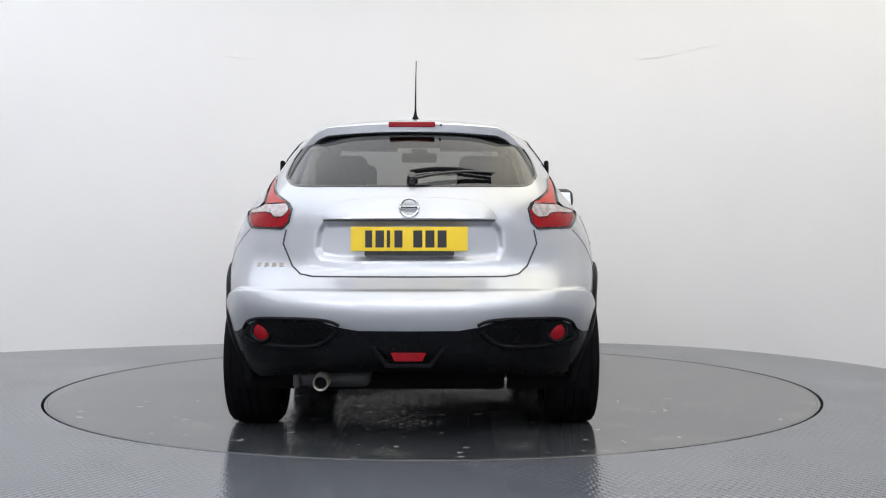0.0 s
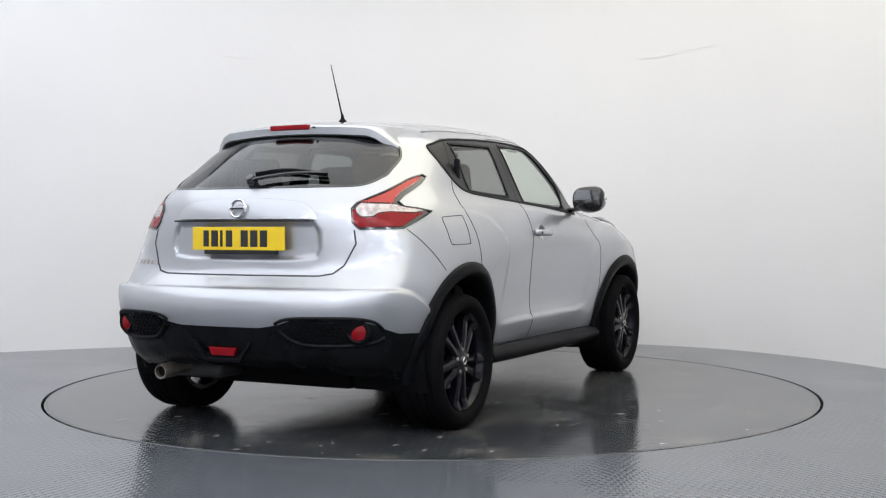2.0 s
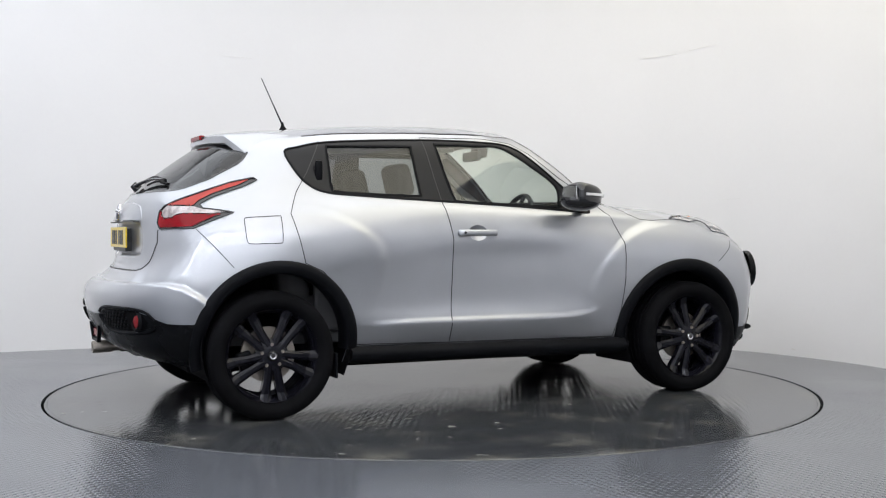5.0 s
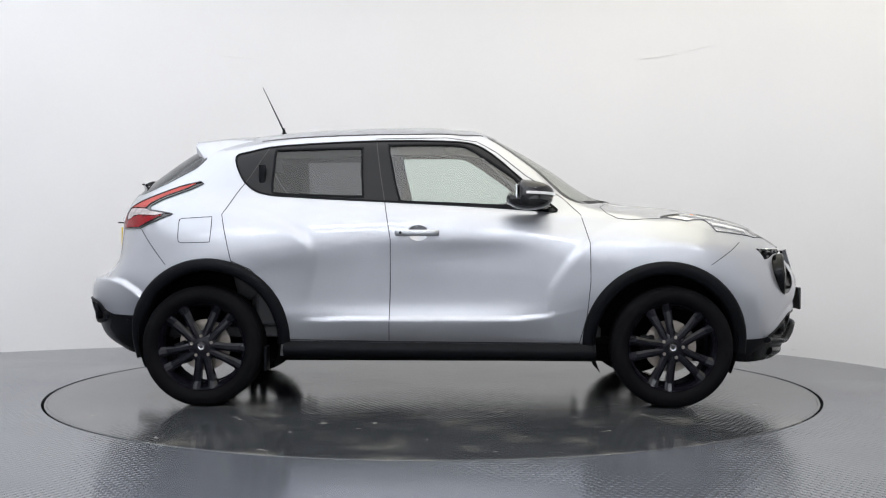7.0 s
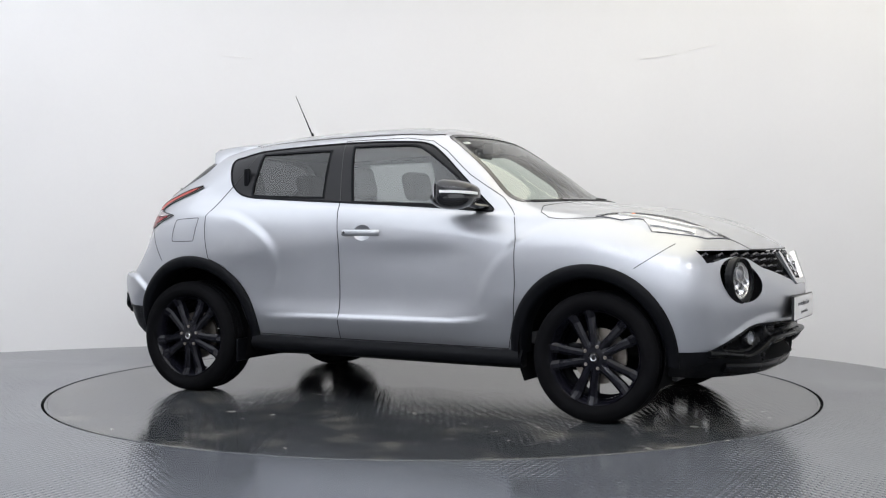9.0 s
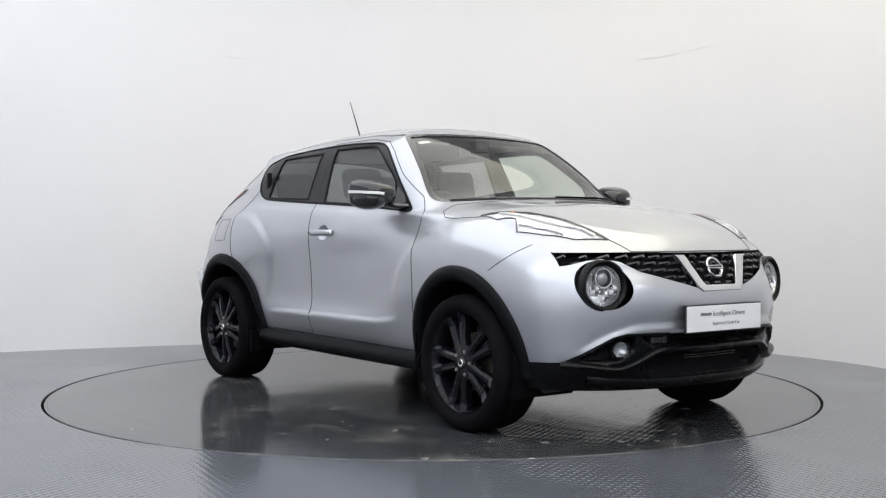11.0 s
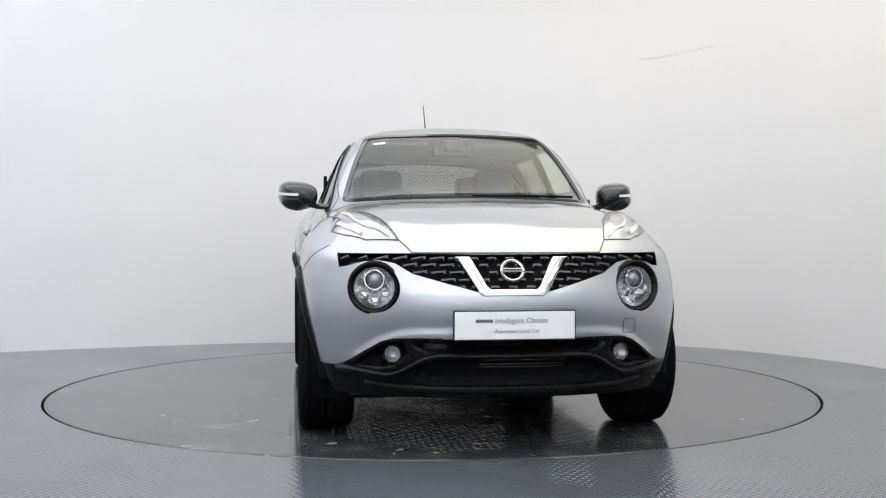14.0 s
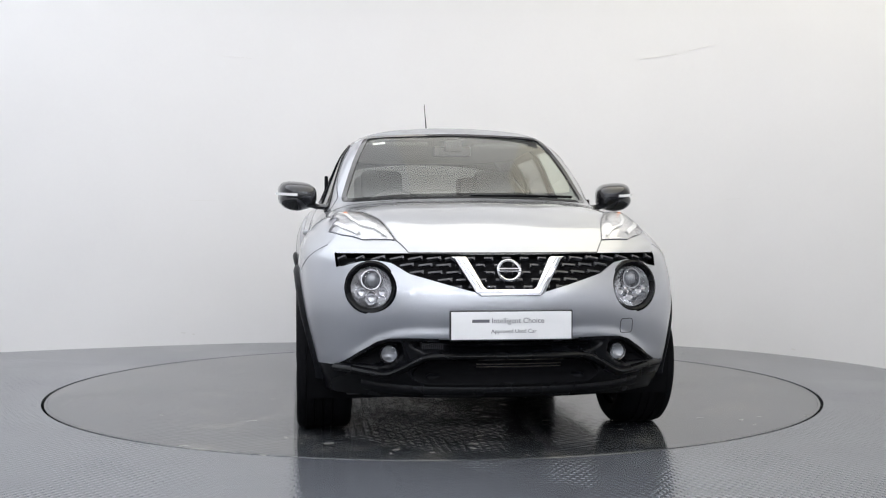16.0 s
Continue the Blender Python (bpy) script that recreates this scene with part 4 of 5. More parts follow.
def lettering(text, size, mat, m, parent, align="LEFT"):
    cu = bpy.data.curves.new("lettering", "FONT")
    cu.body, cu.size, cu.extrude, cu.align_x = text, size, 0.0004, align
    ob = bpy.data.objects.new("lettering", cu)
    scene.collection.objects.link(ob)
    me = bpy.data.meshes.new_from_object(ob)
    width = max(v.co.x for v in me.vertices) - min(v.co.x for v in me.vertices)
    bpy.data.objects.remove(ob)
    me.transform(m)
    me.materials.clear()
    me.materials.append(mat)
    t = new("lettering", me)
    t.parent = parent
    return width


def emblem(m, r, parent):
    """A plain bright ring with a bar across it."""
    ring = part("badge", lathe([(r * .74, 0), (r * .78, .008), (r * .9, .011), (r, .006), (r, 0)], 40, m), CHROME, parent, "chrome ring badge", True)
    part("badge_bar", block((-r * 1.02, 0.002, -r * .17), (r * 1.02, .013, r * .17), .003, 2, m), CHROME, ring)
    part("badge_bars", block((-r * .8, .012, -r * .08), (r * .8, .0145, r * .08), 0, 1, m), INK, ring, "row of dark marks")


def headlamp(sd):
    p, n = on_front(.580, .706)
    way = Vector((n.x + .9, n.y * .85, n.z * .4)).normalized()
    p = p - way * 0.006
    m = aim((p.x, p.y * sd, p.z), (way.x, way.y * sd, way.z))
    bezel = part("headlamp", lathe([(.087, -.05), (.088, -.010), (.095, .004), (.106, .010), (.115, .004), (.117, -.03)], 56, m), SATIN, car, "round headlamp in a black bezel", True)
    part("reflector", lathe([(0, -.075), (.05, -.062), (.078, -.035), (.089, -.008)], 40, m), SMOKE, bezel, "bright faceted reflector", True)
    for a, r, d in ((205, .050, .024), (335, .050, .024), (270, .046, .026)):
        o = Matrix.Translation((r * math.cos(math.radians(a)), 0, r * math.sin(math.radians(a))))
        part("lamp_bowl", lathe([(0, -.035), (d * .6, -.030), (d, -.010), (d * 1.08, -.012)], 20, m @ o), CHROME, bezel, "", True)
    part("projector_ring", lathe([(.036, -.030), (.040, -.006), (.044, -.006), (.046, -.032)], 28, m @ Matrix.Translation((0, 0, .034))), CHROME, bezel, "bright projector ring", True)
    part("projector", lathe([(0, .004), (.016, 0), (.028, -.012), (.033, -.03), (.036, -.035)], 24, m @ Matrix.Translation((0, 0, .034))), PROJ, bezel, "grey projector lens", True)
    part("lens", lathe([(0, .020), (.04, .016), (.070, .008), (.089, .000)], 40, m), LENS, bezel, "clear lens", True).visible_shadow = False


def running_lamp_details(sd):
    seam("lamp_edge", RUN_LAMP, on_top, car, sides=(sd,), width=.004, closed=True, mat=GREYINK, rise=.004)
    line = [(1.33, .69), (1.45, .66), (1.56, .64), (1.66, .60), (1.78, .50)]
    seam("light_guide", line, on_top, car, sides=(sd,), width=.012, mat=WHITE, rise=.003)
    seam("light_guide", [(1.50, .715), (1.60, .68), (1.70, .62)], on_top, car, sides=(sd,), width=.020, mat=WHITE, rise=.003)
    seam("lamp_shade", [(1.27, .69), (1.36, .64), (1.48, .585), (1.60, .545)], on_top, car, sides=(sd,), width=.007, mat=GLOSS, rise=.002)
    p, n = on_top(1.40, .665)
    part("indicator_bulb", lathe([(0, .008), (.008, .005), (.012, -.004)], 14, aim((p.x, p.y * sd, p.z), (n.x, n.y * sd, n.z))), ORANGE, car, "orange indicator bulb", True)


def front_end():
    plane = face((2.043, 0, .777), (0, 1, 0), (.91, 0, .41))
    outline = [(.250, .064), (.230, .052), (.148, -.100), (.126, -.116), (-.126, -.116), (-.148, -.100), (-.230, .052), (-.250, .064),
               (-.182, .064), (-.172, .05), (-.112, -.074), (-.098, -.086), (.098, -.086), (.112, -.074), (.172, .05), (.182, .064)]
    part("grille_surround", prism(outline, plane @ Matrix.Translation((0, 0, -.012)), .026, .005), CHROME, GRILLE_BACK, "chrome v-shaped grille surround", True)
    emblem(plane @ Matrix.Translation((0, 0, .004)) @ Matrix.Rotation(math.pi / 2, 4, "X"), .052, GRILLE_BACK)
    # hooked bars, each turned with its hook towards the middle
    shapes = {}
    w, h = .031, .0058
    for row in range(6):
        z = .838 - row * .0305
        for k in range(-10, 11):
            y = k * .078 + (row % 2) * .039
            ay = abs(y)
            if not inside(GRILLE, np.array([(ay, z), (ay - .008, z), (ay + .008, z)])).all() or (ay - .58) ** 2 + (z - .706) ** 2 < .126 ** 2:
                continue
            p, n = on_front(ay, z)
            way = -1 if y > 0 else 1
            n = Vector((n.x, -n.y * way, n.z))
            small = ay < .16 or ay > .62
            key = (way, small)
            if key not in shapes:
                c = .62 if small else 1.0
                pts = [(-w * c, h), (w * c, h), (w * c, -1.9 * h), (w * c * .80, -1.9 * h), (w * c * .62, -.5 * h), (-w * c, -.7 * h)]
                pts = [(x * way, q) for x, q in pts][::way]
                ob = part("slat", prism(pts, Matrix.Translation((0, 0, -.008)), .014, .0015), GRILLE_GREY, GRILLE_BACK)
                shapes[key] = ob.data
            else:
                ob = new("slat", shapes[key])
                ob.parent = GRILLE_BACK
            ob.matrix_basis = face(Vector((p.x, y, p.z)) - n * .014, Vector((0, 1, 0)), n)
    for sd in (1, -1):
        headlamp(sd)
        running_lamp_details(sd)
    # display plate
    plate = part("display_plate", block((2.098, -.262, .488), (2.112, .262, .616), .004), INK, car, "white dealer plate in a black holder")
    part("plate_face", block((2.108, -.256, .494), (2.1155, .256, .610), .002), WHITE, plate, "white plate face")
    at = lambda y, z: face((2.1162, y, z), (0, 1, 0), (1, 0, 0))
    part("brand_bar", block((2.1155, -.168, .565), (2.1168, -.095, .578), 0), GREYINK, plate, "grey bar of print")
    lettering("Intelligent Choice", .0315, GREYINK, at(-.086, .5625), plate)
    lettering("Approved Used Car", .0235, GREYINK, at(-.088, .521), plate)
    # lower intake
    cover("lower_intake", on_front, [(.298, .0, .36), (.32, 0, .395), (.34, 0, .405), (.36, 0, .39), (.38, 0, .37), (.40, 0, .33)], 14, DARK, car, .003, (1, -1), "dark lower air intake")
    for z in (.365, .377, .389, .401, .413):
        pts = [(p.x + .006, y, z) for p, y in zip([on_front(abs(y), z)[0] for y in np.linspace(-.13, .24, 12)], np.linspace(-.13, .24, 12))]
        part("radiator_fin", sweep(pts, oval(.003, .0025, 6)), STEEL, car)
    for k in range(11):
        y = -.365 + k * .0085
        x = on_front(abs(y), .458)[0].x
        part("louvre", block((x - .004, y - .0018, .446), (x + .014, y + .0018, .472), 0), GRILLE_GREY, car)
    for z in (.462, .472):
        pts = [(on_front(abs(y), z)[0].x + .008, y, z) for y in np.linspace(-.36, .36, 20)]
        part("intake_bar", sweep(pts, oval(.004, .003, 6)), PLASTIC, car)

    def bar(line, a, b, out, name, mat):
        full = [(-y, z) for y, z in line[::-1]] + line[1:]
        pts = [(on_plain_front(y, z)[0].x + out, y, z) for y, z in spline(full, 5)]
        part(name, sweep(pts, oval(a, b, 12)), mat, car, "black plastic bumper bar", True)

    bar([(0, .419), (.18, .419), (.31, .418), (.37, .402), (.44, .360), (.50, .334), (.57, .338), (.66, .350), (.72, .354)], .034, .017, .002, "bumper_bar", SATIN)
    bar([(0, .270), (.2, .270), (.45, .274), (.60, .288)], .036, .033, -.026, "lower_lip", SATIN)
    for y in (-.30, .30):
        p = on_front(abs(y), .33)[0]
        part("lip_divider", block((p.x - .03, y - .05, .285), (p.x + .016, y + .05, .335), .02, 3), PLASTIC, car, "", True)
    for sd in (1, -1):
        p, n = on_plain_front(.507, .419)
        p = p - n * .014
        m = aim((p.x, p.y * sd, p.z), (1, .30 * sd, 0))
        fog = part("fog_lamp", lathe([(.034, -.03), (.035, .006), (.039, .010), (.044, .002), (.046, -.03)], 32, m), GLOSS, car, "round fog lamp in black housing", True)
        part("reflector", lathe([(0, -.022), (.018, -.016), (.034, .003)], 24, m), PROJ, fog, "grey faceted reflector", True)
        part("lens", lathe([(0, .012), (.022, .009), (.035, .003)], 24, m), LENS, fog, "", True).visible_shadow = False
        cover("fog_recess", on_front, [(.372, .56, .66), (.40, .50, .625), (.43, .47, .585), (.455, .465, .545), (.472, .47, .515)], 8, DARK, car, .003, (sd,), "black fog lamp recess")
    seam("bumper_edge", FRONT_BLACK[1:8], on_front, car, width=.012, mat=SATIN, rise=.0035)
    seam("tow_cover", smooth_poly([(.512, .562), (.54, .565), (.568, .562), (.572, .53), (.568, .506), (.54, .503), (.512, .506), (.508, .53)], 3), on_front, car, sides=(1,), width=.003, closed=True)
    seam("hood_edge", [(0, .853), (.2, .853), (.415, .853)], on_front, car, width=.008)
    seam("wiper", [(.58, 1.128), (.40, 1.128), (.1, 1.126), (-.2 + .2, 1.126)], on_front, car, sides=(1,), width=.007, rise=.007, mat=PLASTIC, label="black wiper blade")
    seam("cowl", [(0, 1.118), (.3, 1.115), (.60, 1.104)], on_front, car, width=.030, rise=.003, mat=PLASTIC, label="black cowl strip")


def rear_end():
    # plate
    plate = part("number_plate", block((-1.884, -.260, .858), (-1.876, .260, .966), .002), YELLOW, car, "yellow number plate with black bars")
    for y0, y1 in ((.196, .165), (.150, .112), (.100, .085), (.066, .030), (-.018, -.058), (-.072, -.112), (-.126, -.166)):
        part("plate_bar", block((-1.8855, min(y0, y1), .874), (-1.883, max(y0, y1), .950), 0), INK, plate)
    part("plate_holder", block((-1.877, -.20, .838), (-1.835, .20, .960), .004), INK, car, "black plate holder")
    # crescent trim above the plate
    cols, rows = 44, 8
    top = [(0, 1.104), (.161, 1.099), (.287, 1.087), (.340, 1.072), (.372, 1.045), (.390, 1.020), (.398, 1.004)]
    verts, faces = [], []
    for k in range(cols + 1):
        u = -1 + 2 * k / cols
        y = .398 * math.copysign(abs(u) ** .85, u)
        zt = float(np.interp(abs(y), [a for a, _ in top], [b for _, b in top]))
        column = [(-.030, 0.0), (.0, 0.0)] + [((.020 - .013 * v) * (1 - abs(u) ** 8), v) for v in (0.03, .15, .3, .45, .6, .75, .9, .97)] + [(-.012, 1.0)]
        for out, v in column:
            z = 1.000 + (zt - 1.000) * v
            p, _, _, _ = PLAIN.ray_cast(Vector((-4, abs(y), z)), Vector((1, 0, 0)))
            verts.append((p.x - out, y, z))
    n = len(column)
    for k in range(cols):
        for j in range(n - 1):
            a = k * n + j
            faces.append((a, a + n, a + n + 1, a + 1))
    mesh_object("boot_handle_trim", verts, faces, PAINT, car, "silver boot handle trim", crisp=True)
    # Black strip put in for the shadow under the trim's lower edge.
    part("handle_shadow_gap", block((-1.866, -.385, .990), (-1.835, .385, .998), .002), INK, car)
    emblem(aim((-1.876, 0, 1.050), (-1, 0, .18)), .046, car)
    # model name as plain bars
    for k in range(4):
        p, nn = on_rear(.688 - k * .036, .795)
        m = face(p, (0, -1, 0), nn)
        part("name_bar", block((-.011, -.010, -.002), (.011, .010, .002), .001, 1, m), STEEL, car)
    # spoiler
    verts, faces = [], []
    cols = 28
    for k in range(cols + 1):
        y = -.575 + 1.15 * k / cols
        u = abs(y) / .575
        drop = .030 * u ** 2 + .115 * max(u - .72, 0) ** 1.5 / .28 ** 1.5
        p, _ = on_top(-1.06 - .02 * u, min(abs(y), .50) * .98)
        z0 = (p.z if p else 1.5) + .002
        xe = -1.450 + .10 * u ** 2 + .06 * max(u - .8, 0) / .2
        ze = 1.468 - drop
        zf = z0 - (drop * .8 if u > .8 else 0)
        for x, z in ((-1.06, zf), (-1.20, zf + (ze - zf) * .30 + .006), (-1.34 + .06 * u, zf + (ze - zf) * .68 + .006), (xe + .015, ze + .004), (xe, ze - .006), (xe + .003, ze - .042), (xe + .018, ze - .050), (-1.32 + .04 * u, ze - .050)):
            verts.append((x, y, z))
    for k in range(cols):
        for j in range(7):
            a = 8 * k + j
            faces.append((a, a + 1, a + 9, a + 8))
    mesh_object("spoiler", verts, faces, PAINT, car, "silver roof spoiler", crisp=True)
    part("brake_lamp", block((-1.462, -.112, 1.447), (-1.43, .112, 1.472), .005), RED, car, "red high brake lamp")
    part("washer_jet", block((-1.457, -.145, 1.452), (-1.44, -.135, 1.462), .003), INK, car)
    # wiper
    p, nn = on_rear(.02, 1.17)
    m = aim((p.x - .012, -.01, p.z + .012), nn)
    hub = part("rear_wiper", lathe([(0, .03), (.018, .028), (.024, .01), (.026, -.012)], 20, m), GLOSS, car, "black rear wiper arm", True)
    pts = [on_rear(abs(y), z)[0] + Vector((-.03, 0, .012)) for y, z in ((.0, 1.172), (.12, 1.195), (.25, 1.207), (.385, 1.203))]
    pts = [(q.x, -q.y, q.z) for q in pts]
    part("arm", sweep(spline(pts, 5), oval(.014, .008, 8), taper=list(np.linspace(1.2, .7, 16))), GLOSS, hub, "", True)
    pts = [on_rear(abs(y), z)[0] + Vector((-.012, 0, .004)) for y, z in ((.0, 1.212), (.1, 1.226), (.2, 1.226), (.30, 1.214), (.375, 1.205))]
    part("blade", sweep(spline([(q.x, -q.y + .0, q.z) for q in pts], 4), oval(.008, .011, 8)), PLASTIC, hub, "", True)
    # bumper fittings
    for sd in (1, -1):
        cover("bumper_vent", on_rear, [(.448, .44, .66), (.47, .37, .70), (.50, .325, .715), (.53, .35, .70), (.549, .40, .68)], 14, DARK, car, .003, (sd,), "black honeycomb bumper vent")
        row = 0
        for z in np.arange(.462, .545, .0165):
            for y in np.arange(.36 + (row % 2) * .015, .60, .030):
                if z > .535 and y < .40 or z < .465 and y < .42:
                    continue
                p, nn = on_rear(y, z)
                nn = Vector((nn.x, nn.y * sd, nn.z))
                m = face(Vector((p.x, p.y * sd, p.z)) + nn * .004, (0, 1, 0), nn)
                ob = part("vent_cell", prism([(-.012, 0), (-.006, -.006), (.006, -.006), (.012, 0), (.006, .006), (-.006, .006)], m, .005), PLASTIC, car) if vent_mesh[0] is None else new("vent_cell", vent_mesh[0])
                if vent_mesh[0] is None:
                    ob.data.transform(m.inverted())
                    vent_mesh[0] = ob.data
                ob.parent = car
                ob.matrix_basis = m
            row += 1
        p, nn = on_rear(.655, .503)
        m = aim((p.x - .004, p.y * sd, p.z), (-1, .25 * sd, 0))
        fl = part("reflector_lamp", lathe([(.036, -.02), (.038, .006), (.046, .010), (.056, -.004)], 32, m), PLASTIC, car, "round red reflector in the bumper", True)
        part("red_lens", lathe([(0, .010), (.022, .008), (.038, .002)], 28, m), RED, fl, "", True)
        line = [(.31, .515), (.345, .478), (.40, .448), (.48, .438), (.60, .440), (.70, .452), (.745, .475)]
        pts = [on_rear(y, z)[0] for y, z in spline(line, 4)]
        part("bumper_lip", sweep([(q.x - .004, q.y * sd, q.z) for q in pts], oval(.014, .012, 8)), PLASTIC, car, "", True)
        line = [(.30, .535), (.34, .553), (.42, .562), (.55, .563), (.66, .560), (.72, .545), (.745, .51)]
        pts = [on_rear(y, z)[0] for y, z in spline(line, 4)]
        part("bumper_lip", sweep([(q.x - .001, q.y * sd, q.z) for q in pts], oval(.010, .008, 8)), PLASTIC, car, "", True)
    p, _ = on_rear(0, .40)
    m = face((p.x - .004, 0, .398), (0, -1, 0), (-1, 0, -.05))
    part("diffuser", prism([(-.17, .05), (-.10, -.045), (.10, -.045), (.17, .05), (.15, .05), (.09, -.028), (-.09, -.028), (-.15, .05)], m, .02, .004), PLASTIC, car, "black rear diffuser trim")
    part("rear_fog_lamp", prism([(-.078, .020), (-.062, -.018), (.062, -.018), (.078, .020)], m, .012, .003), RED, car, "red rear fog lamp")
    tube = [(-1.45, .30, .27), (-1.65, .37, .275), (-1.78, .384, .285), (-1.90, .387, .283)]
    path = spline(tube, 5)
    part("exhaust", sweep(path, oval(.030, .030, 18)), STEEL, car, "round steel exhaust tail pipe", True)
    part("exhaust_tip", lathe([(.026, -.08), (.028, .004), (.033, .006), (.036, 0), (.036, -.10)], 28, aim((-1.965, .387, .280), (-1, 0, -.05))), STEEL, car, "polished exhaust tip", True)
    part("exhaust_mouth", lathe([(0, -.02), (.028, -.02)], 20, aim((-1.965, .387, .280), (-1, 0, -.05))), DARK, car)
    part("silencer", block((-1.78, .18, .235), (-1.50, .52, .315), .035, 3), TRIM, car, "dull dark silencer box", True)
    part("tow_eye", block((-1.80, .50, .235), (-1.74, .53, .30), .01), TRIM, car)


def mirror(sd):
    bm = bmesh.new()
    bmesh.ops.create_uvsphere(bm, u_segments=28, v_segments=18, radius=1)
    for v in bm.verts:
        x, y, z = v.co
        s = lambda a, e: math.copysign(abs(a) ** e, a)
        x, y, z = s(x, .7), s(y, .6), s(z, .7)
        if x < 0:
            x *= .28
        v.co = Vector((.475 + x * .155, sd * (.893 + y * .100 - .03 * max(x, 0)), 1.142 + z * .075 * (1 - .22 * max(x, 0)) + .006 * y))
    shell = part("door_mirror", bm, GREYPAD, car, "dark grey door mirror with silver indicator", True)
    bm = bmesh.new()
    bmesh.ops.create_uvsphere(bm, u_segments=24, v_segments=12, radius=1)
    for v in bm.verts:
        x, y, z = v.co
        v.co = Vector((.50 + x * .125, sd * (.893 + y * .094), 1.118 + min(z, .3) * .062))
    part("lower_shell", bm, GLOSS, shell, "", True)
    line = []
    for k in range(9):
        a = math.radians(5 + 85 * k / 8)
        cx, cy = math.cos(a) ** .7, math.sin(a) ** .6
        line.append((.477 + .156 * cx, sd * (.893 + .101 * cy - .03 * cx), 1.150 - .010 * (1 - k / 8)))
    part("indicator", sweep(line, [(-.010, -.007), (.006, -.007), (.006, .007), (-.010, .007)]), WHITE, shell, "silver indicator strip")
    part("mirror_glass", prism([(-.075, -.05), (.06, -.055), (.078, -.02), (.078, .035), (.06, .056), (-.06, .056), (-.08, .02)], face((.431, sd * .893, 1.142), (0, -sd if sd > 0 else 1, 0), (-1, 0, 0)), .004), CHROME, shell, "mirror glass")
    part("arm", sweep([(.60, sd * .715, 1.075), (.575, sd * .775, 1.078), (.535, sd * .84, 1.095)], oval(.035, .016, 10)), GLOSS, shell, "", True)
    part("sail", prism([(-.06, -.03), (.09, -.03), (.02, .05), (-.06, .10)], face((.545, sd * .718, 1.09), (1, 0, 0), (0, sd, .3)), .006), GLOSS, shell)


def side_fittings():
    for sd in (1, -1):
        pts = []
        for x, o in ((-.215, .002), (-.195, .024), (-.10, .032), (-.02, .026), (.010, .004)):
            p, _ = on_side(x, .936)
            pts.append((x, (p.y + o) * sd, .936 + .002 * o))
        part("door_handle", sweep(spline(pts, 5), oval(.010, .017, 12)), PAINT, car, "silver door handle", True)
        verts, faces = [], []
        for i in range(7):
            r = i / 6
            for k in range(20):
                a = 2 * math.pi * k / 20
                p, nn = on_side(-.098 + .056 * r * math.cos(a), .936 + .044 * r * math.sin(a))
                q = p - nn * .024 * (1 - r ** 2.5)
                verts.append((q.x, q.y * sd, q.z))
        for i in range(6):
            for k in range(20):
                faces.append((i * 20 + k, i * 20 + (k + 1) % 20, (i + 1) * 20 + (k + 1) % 20, (i + 1) * 20 + k))
        mesh_object("handle_bowl", verts, faces, RIM_LIGHT, car, "shaded handle recess")
        p, _ = on_side(-.13, .936)
        part("key_cover", lathe([(0, .004), (.007, .003), (.008, 0)], 12, aim((-.192, (p.y + .036) * sd, .937), (0, sd, 0))), INK, car)
        # rear door pull in the window corner
        p, _ = on_side(-.96, 1.24)
        part("rear_door_pull", block((-.985, sd * p.y - .012, 1.175), (-.945, sd * p.y + .012, 1.315), .01, 2), PLASTIC, car, "black rear door pull", True)
        mirror(sd)
        part("mud_flap", block((-.93, sd * .80 - .05, .19), (-.915, sd * .80 + .05, .32), .004), PLASTIC, car)
    m = aim((-.955, -.005, 1.528), (-.10, 0, 1), (1, 0, 0))
    base = part("antenna", lathe([(0, .045), (.006, .045), (.010, .02), (.022, .004), (.026, -.008)], 20, m), PLASTIC, car, "slim black roof antenna", True)
    part("rod", sweep([(-.958, -.005, 1.555), (-1.02, -.008, 1.685), (-1.084, -.012, 1.818)], oval(.0042, .0042, 8), up=(0, 1, 0), taper=[1.2, .8, .5]), PLASTIC, base, "", True)
    p, nn = on_front(.43, 1.445)
    q = Vector((p.x, -p.y, p.z)) - Vector((nn.x, -nn.y, nn.z)) * .008
    part("windscreen_sticker", block((-.035, -.012, 0), (.035, .012, .001), 0, 1, face(q, (0, 1, 0), (nn.x, -nn.y, nn.z))), WHITE, car, "white paper sticker inside the glass")


def seat(x, y, w, parent_name="seat"):
    s = part(parent_name, block((x - .25, y - w / 2, .42), (x + .27, y + w / 2, .60), .05, 3), CLOTH, car, "dark cloth seat", True)
    m = Matrix.Translation((x - .24, y, .56)) @ Matrix.Rotation(math.radians(-14), 4, "Y")
    part("backrest", block((-.08, -w / 2, 0), (.08, w / 2, .57), .055, 3, m), CLOTH, s, "", True)
    for dy in ((0,) if w < .6 else (-.36, .36)):
        part("headrest", block((-.05, dy - .13, .60), (.05, dy + .13, .785), .04, 3, m), CLOTH, s, "", True)
    return s


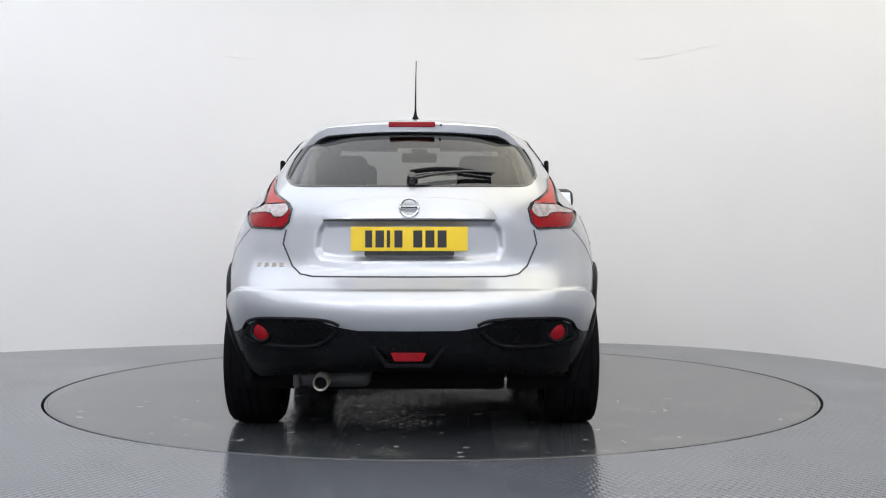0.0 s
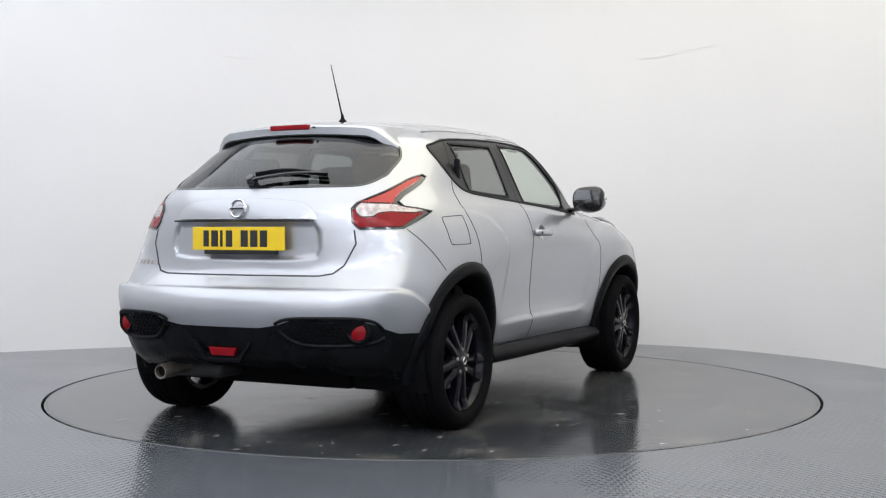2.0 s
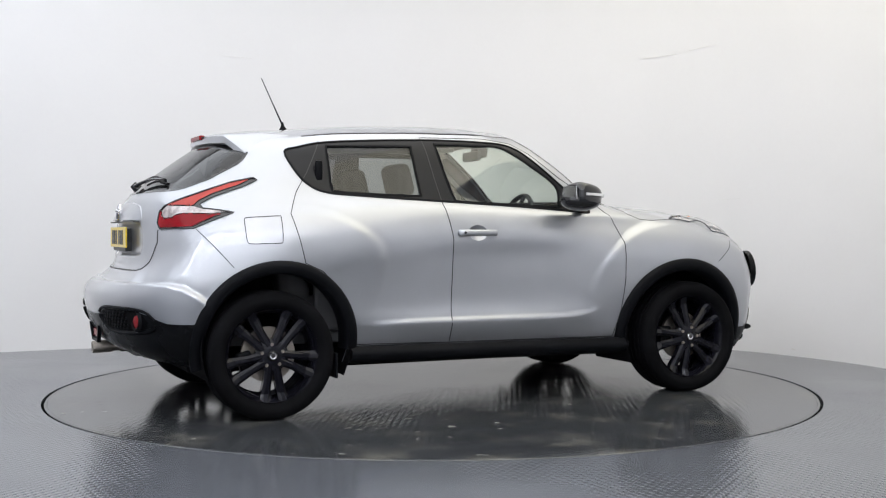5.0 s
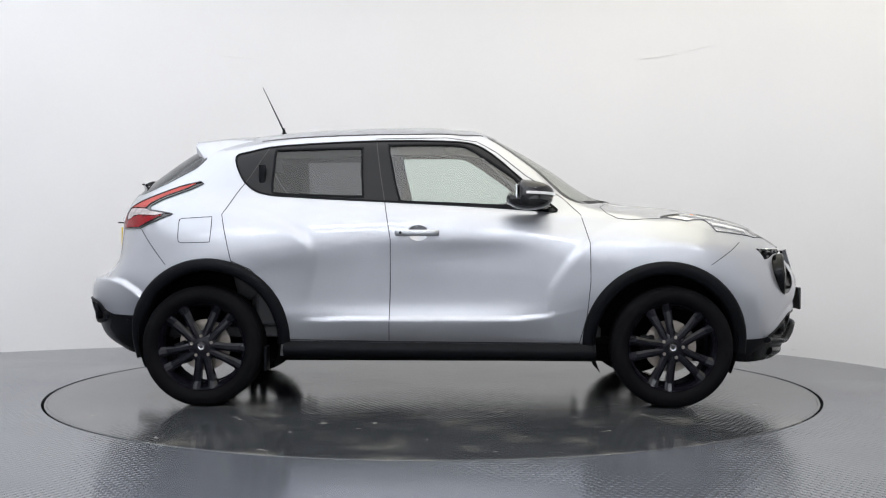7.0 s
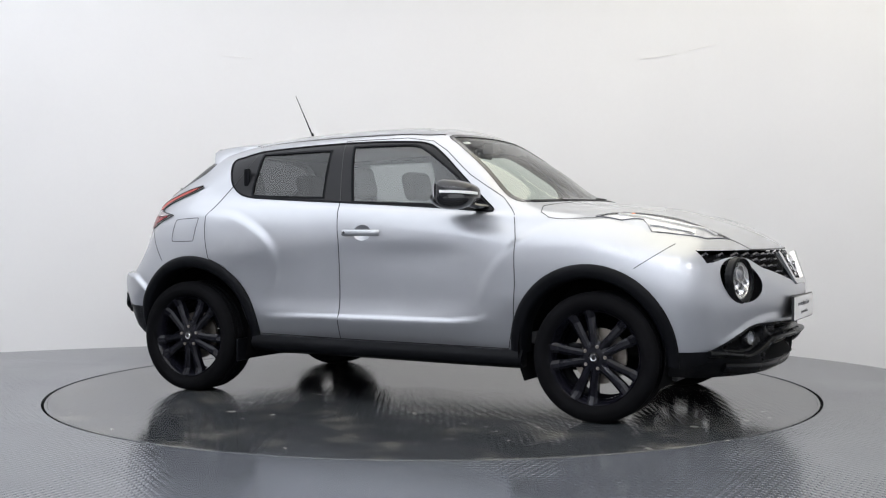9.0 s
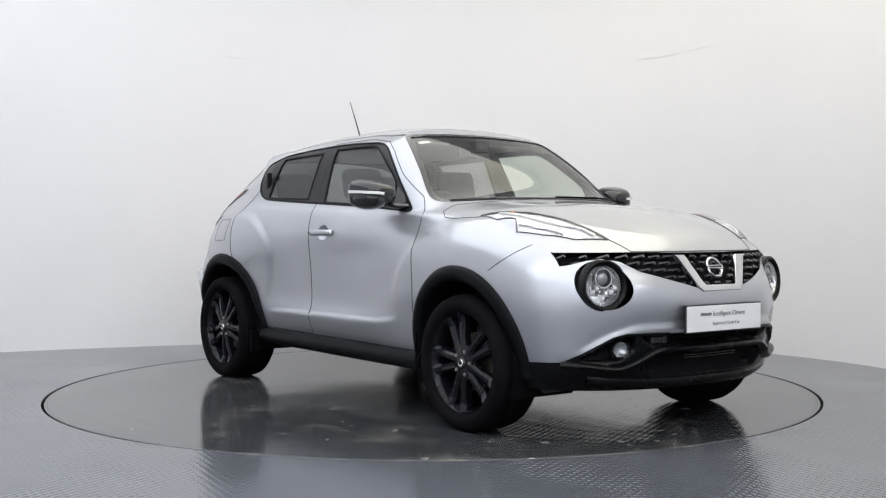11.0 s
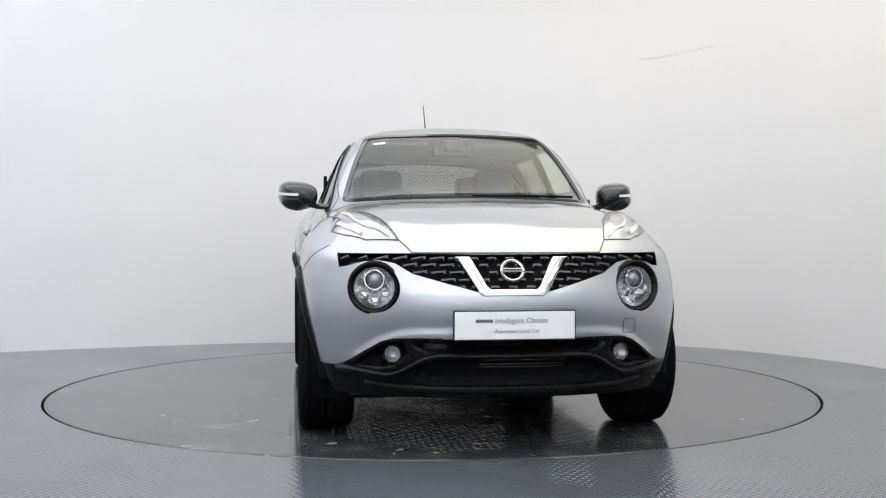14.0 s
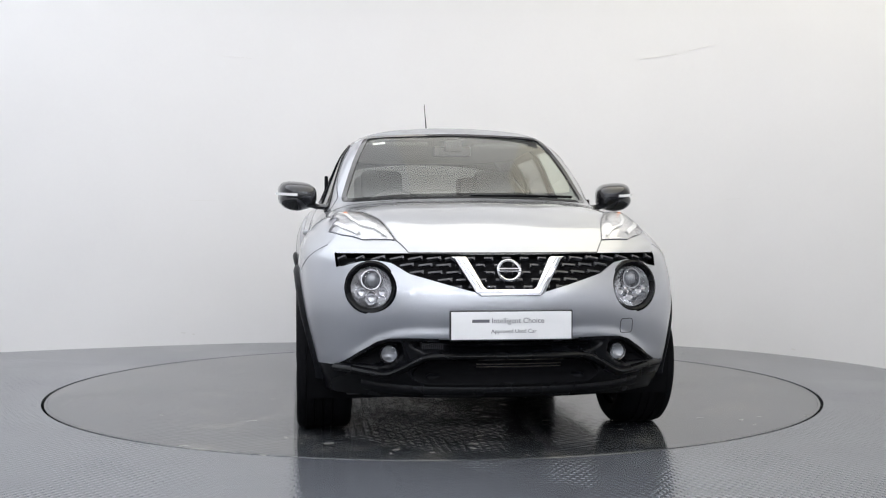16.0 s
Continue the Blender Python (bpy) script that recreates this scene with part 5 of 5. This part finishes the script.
def cabin():
    seat(.02, .36, .50, "front_seat")
    seat(.02, -.36, .50, "front_seat")
    seat(-.80, 0, 1.22, "rear_bench")
    part("dashboard", block((.50, -.66, .72), (.86, .66, 1.035), .06, 4), TRIM, car, "dark dashboard", True)
    part("instrument_hood", block((.46, -.50, .98), (.66, -.20, 1.085), .04, 4), TRIM, car, "", True)
    m = aim((.36, -.36, .995), (-.92, 0, .40))
    wheel = part("steering_wheel", lathe([(.175 + .015 * math.cos(a), .015 * math.sin(a)) for a in np.linspace(0, 2 * math.pi, 10)[:-1]], 40, m, True), TRIM, car, "dark steering wheel", True)
    part("wheel_boss", block((-.06, -.02, -.05), (.06, .02, .05), .015, 2, m), TRIM, wheel, "", True)
    for a in (0, 180, 270):
        part("wheel_spoke", block((.04, -.008, -.016), (.175, .008, .016), .004, 1, m @ Matrix.Rotation(math.radians(a), 4, "Y")), TRIM, wheel)
    part("cabin_floor", block((-1.70, -.70, .36), (.90, .70, .42), .01), TRIM, car, "dark carpet")
    part("boot_board", block((-1.66, -.60, .80), (-1.10, .60, .84), .01), TRIM, car, "dark parcel shelf")
    for sd in (1, -1):
        part("door_card", block((-1.0, sd * .70 - .02, .42), (.72, sd * .70 + .02, 1.06), .02), TRIM, car, "dark door lining")
        part("sun_visor", block((.02, sd * .30 - .17, 1.44), (.20, sd * .30 + .17, 1.462), .01, 2), LINER, car)
    part("rear_view_mirror", block((.24, -.11, 1.375), (.27, .11, 1.435), .012, 2), TRIM, car, "dark rear-view mirror", True)
    part("mirror_mount", block((.27, -.05, 1.40), (.345, .05, 1.465), .012, 2), TRIM, car, "", True)


vent_mesh = [None]
GRILLE_GREY = material("grille_grey", (0.060, 0.060, 0.068), 0.24, 0.3, 0.3, 0.1, 10, 120)
RIM_LIGHT = PAINT
PROJ = material("projector_glass", (0.30, 0.31, 0.34), 0.08, 0.6, 1.0, 0.1, 20, 100)
ORANGE = material("orange_bulb", (0.75, 0.25, 0.08), 0.2, 0, 1.0)
front_end()
rear_end()
side_fittings()
cabin()


# ---------------------------------------------------------------- what turns
TURN = [(0.0, 89.4), (0.5, 82.95), (1.0, 76.2), (1.5, 69.8), (2.0, 63.1), (2.5, 56.65), (3.0, 49.95), (3.5, 43.5), (4.0, 36.8), (4.5, 30.3), (5.0, 23.85), (5.5, 17.4),
        (6.0, 10.95), (6.5, 4.4), (7.0, -2.1), (7.5, -8.4), (8.0, -14.8), (8.5, -21.2), (9.0, -27.8), (9.5, -34.3), (10.0, -40.9), (10.5, -47.4), (11.0, -53.85),
        (11.5, -60.2), (12.0, -66.6), (12.5, -72.6), (13.0, -77.8), (13.5, -81.1), (14.0, -82.85), (14.5, -83.24), (15.0, -83.24), (16.0, -83.24)]


def motions():
    walk(car, [(t, pose(0, 0, 0.0, 0, 0, a) @ pose(0.0505, 0.081, 0)) for t, a in TURN])
    walk(turntable, [(t, pose(*HUB, 0, 0, 0, a)) for t, a in TURN])


motions()
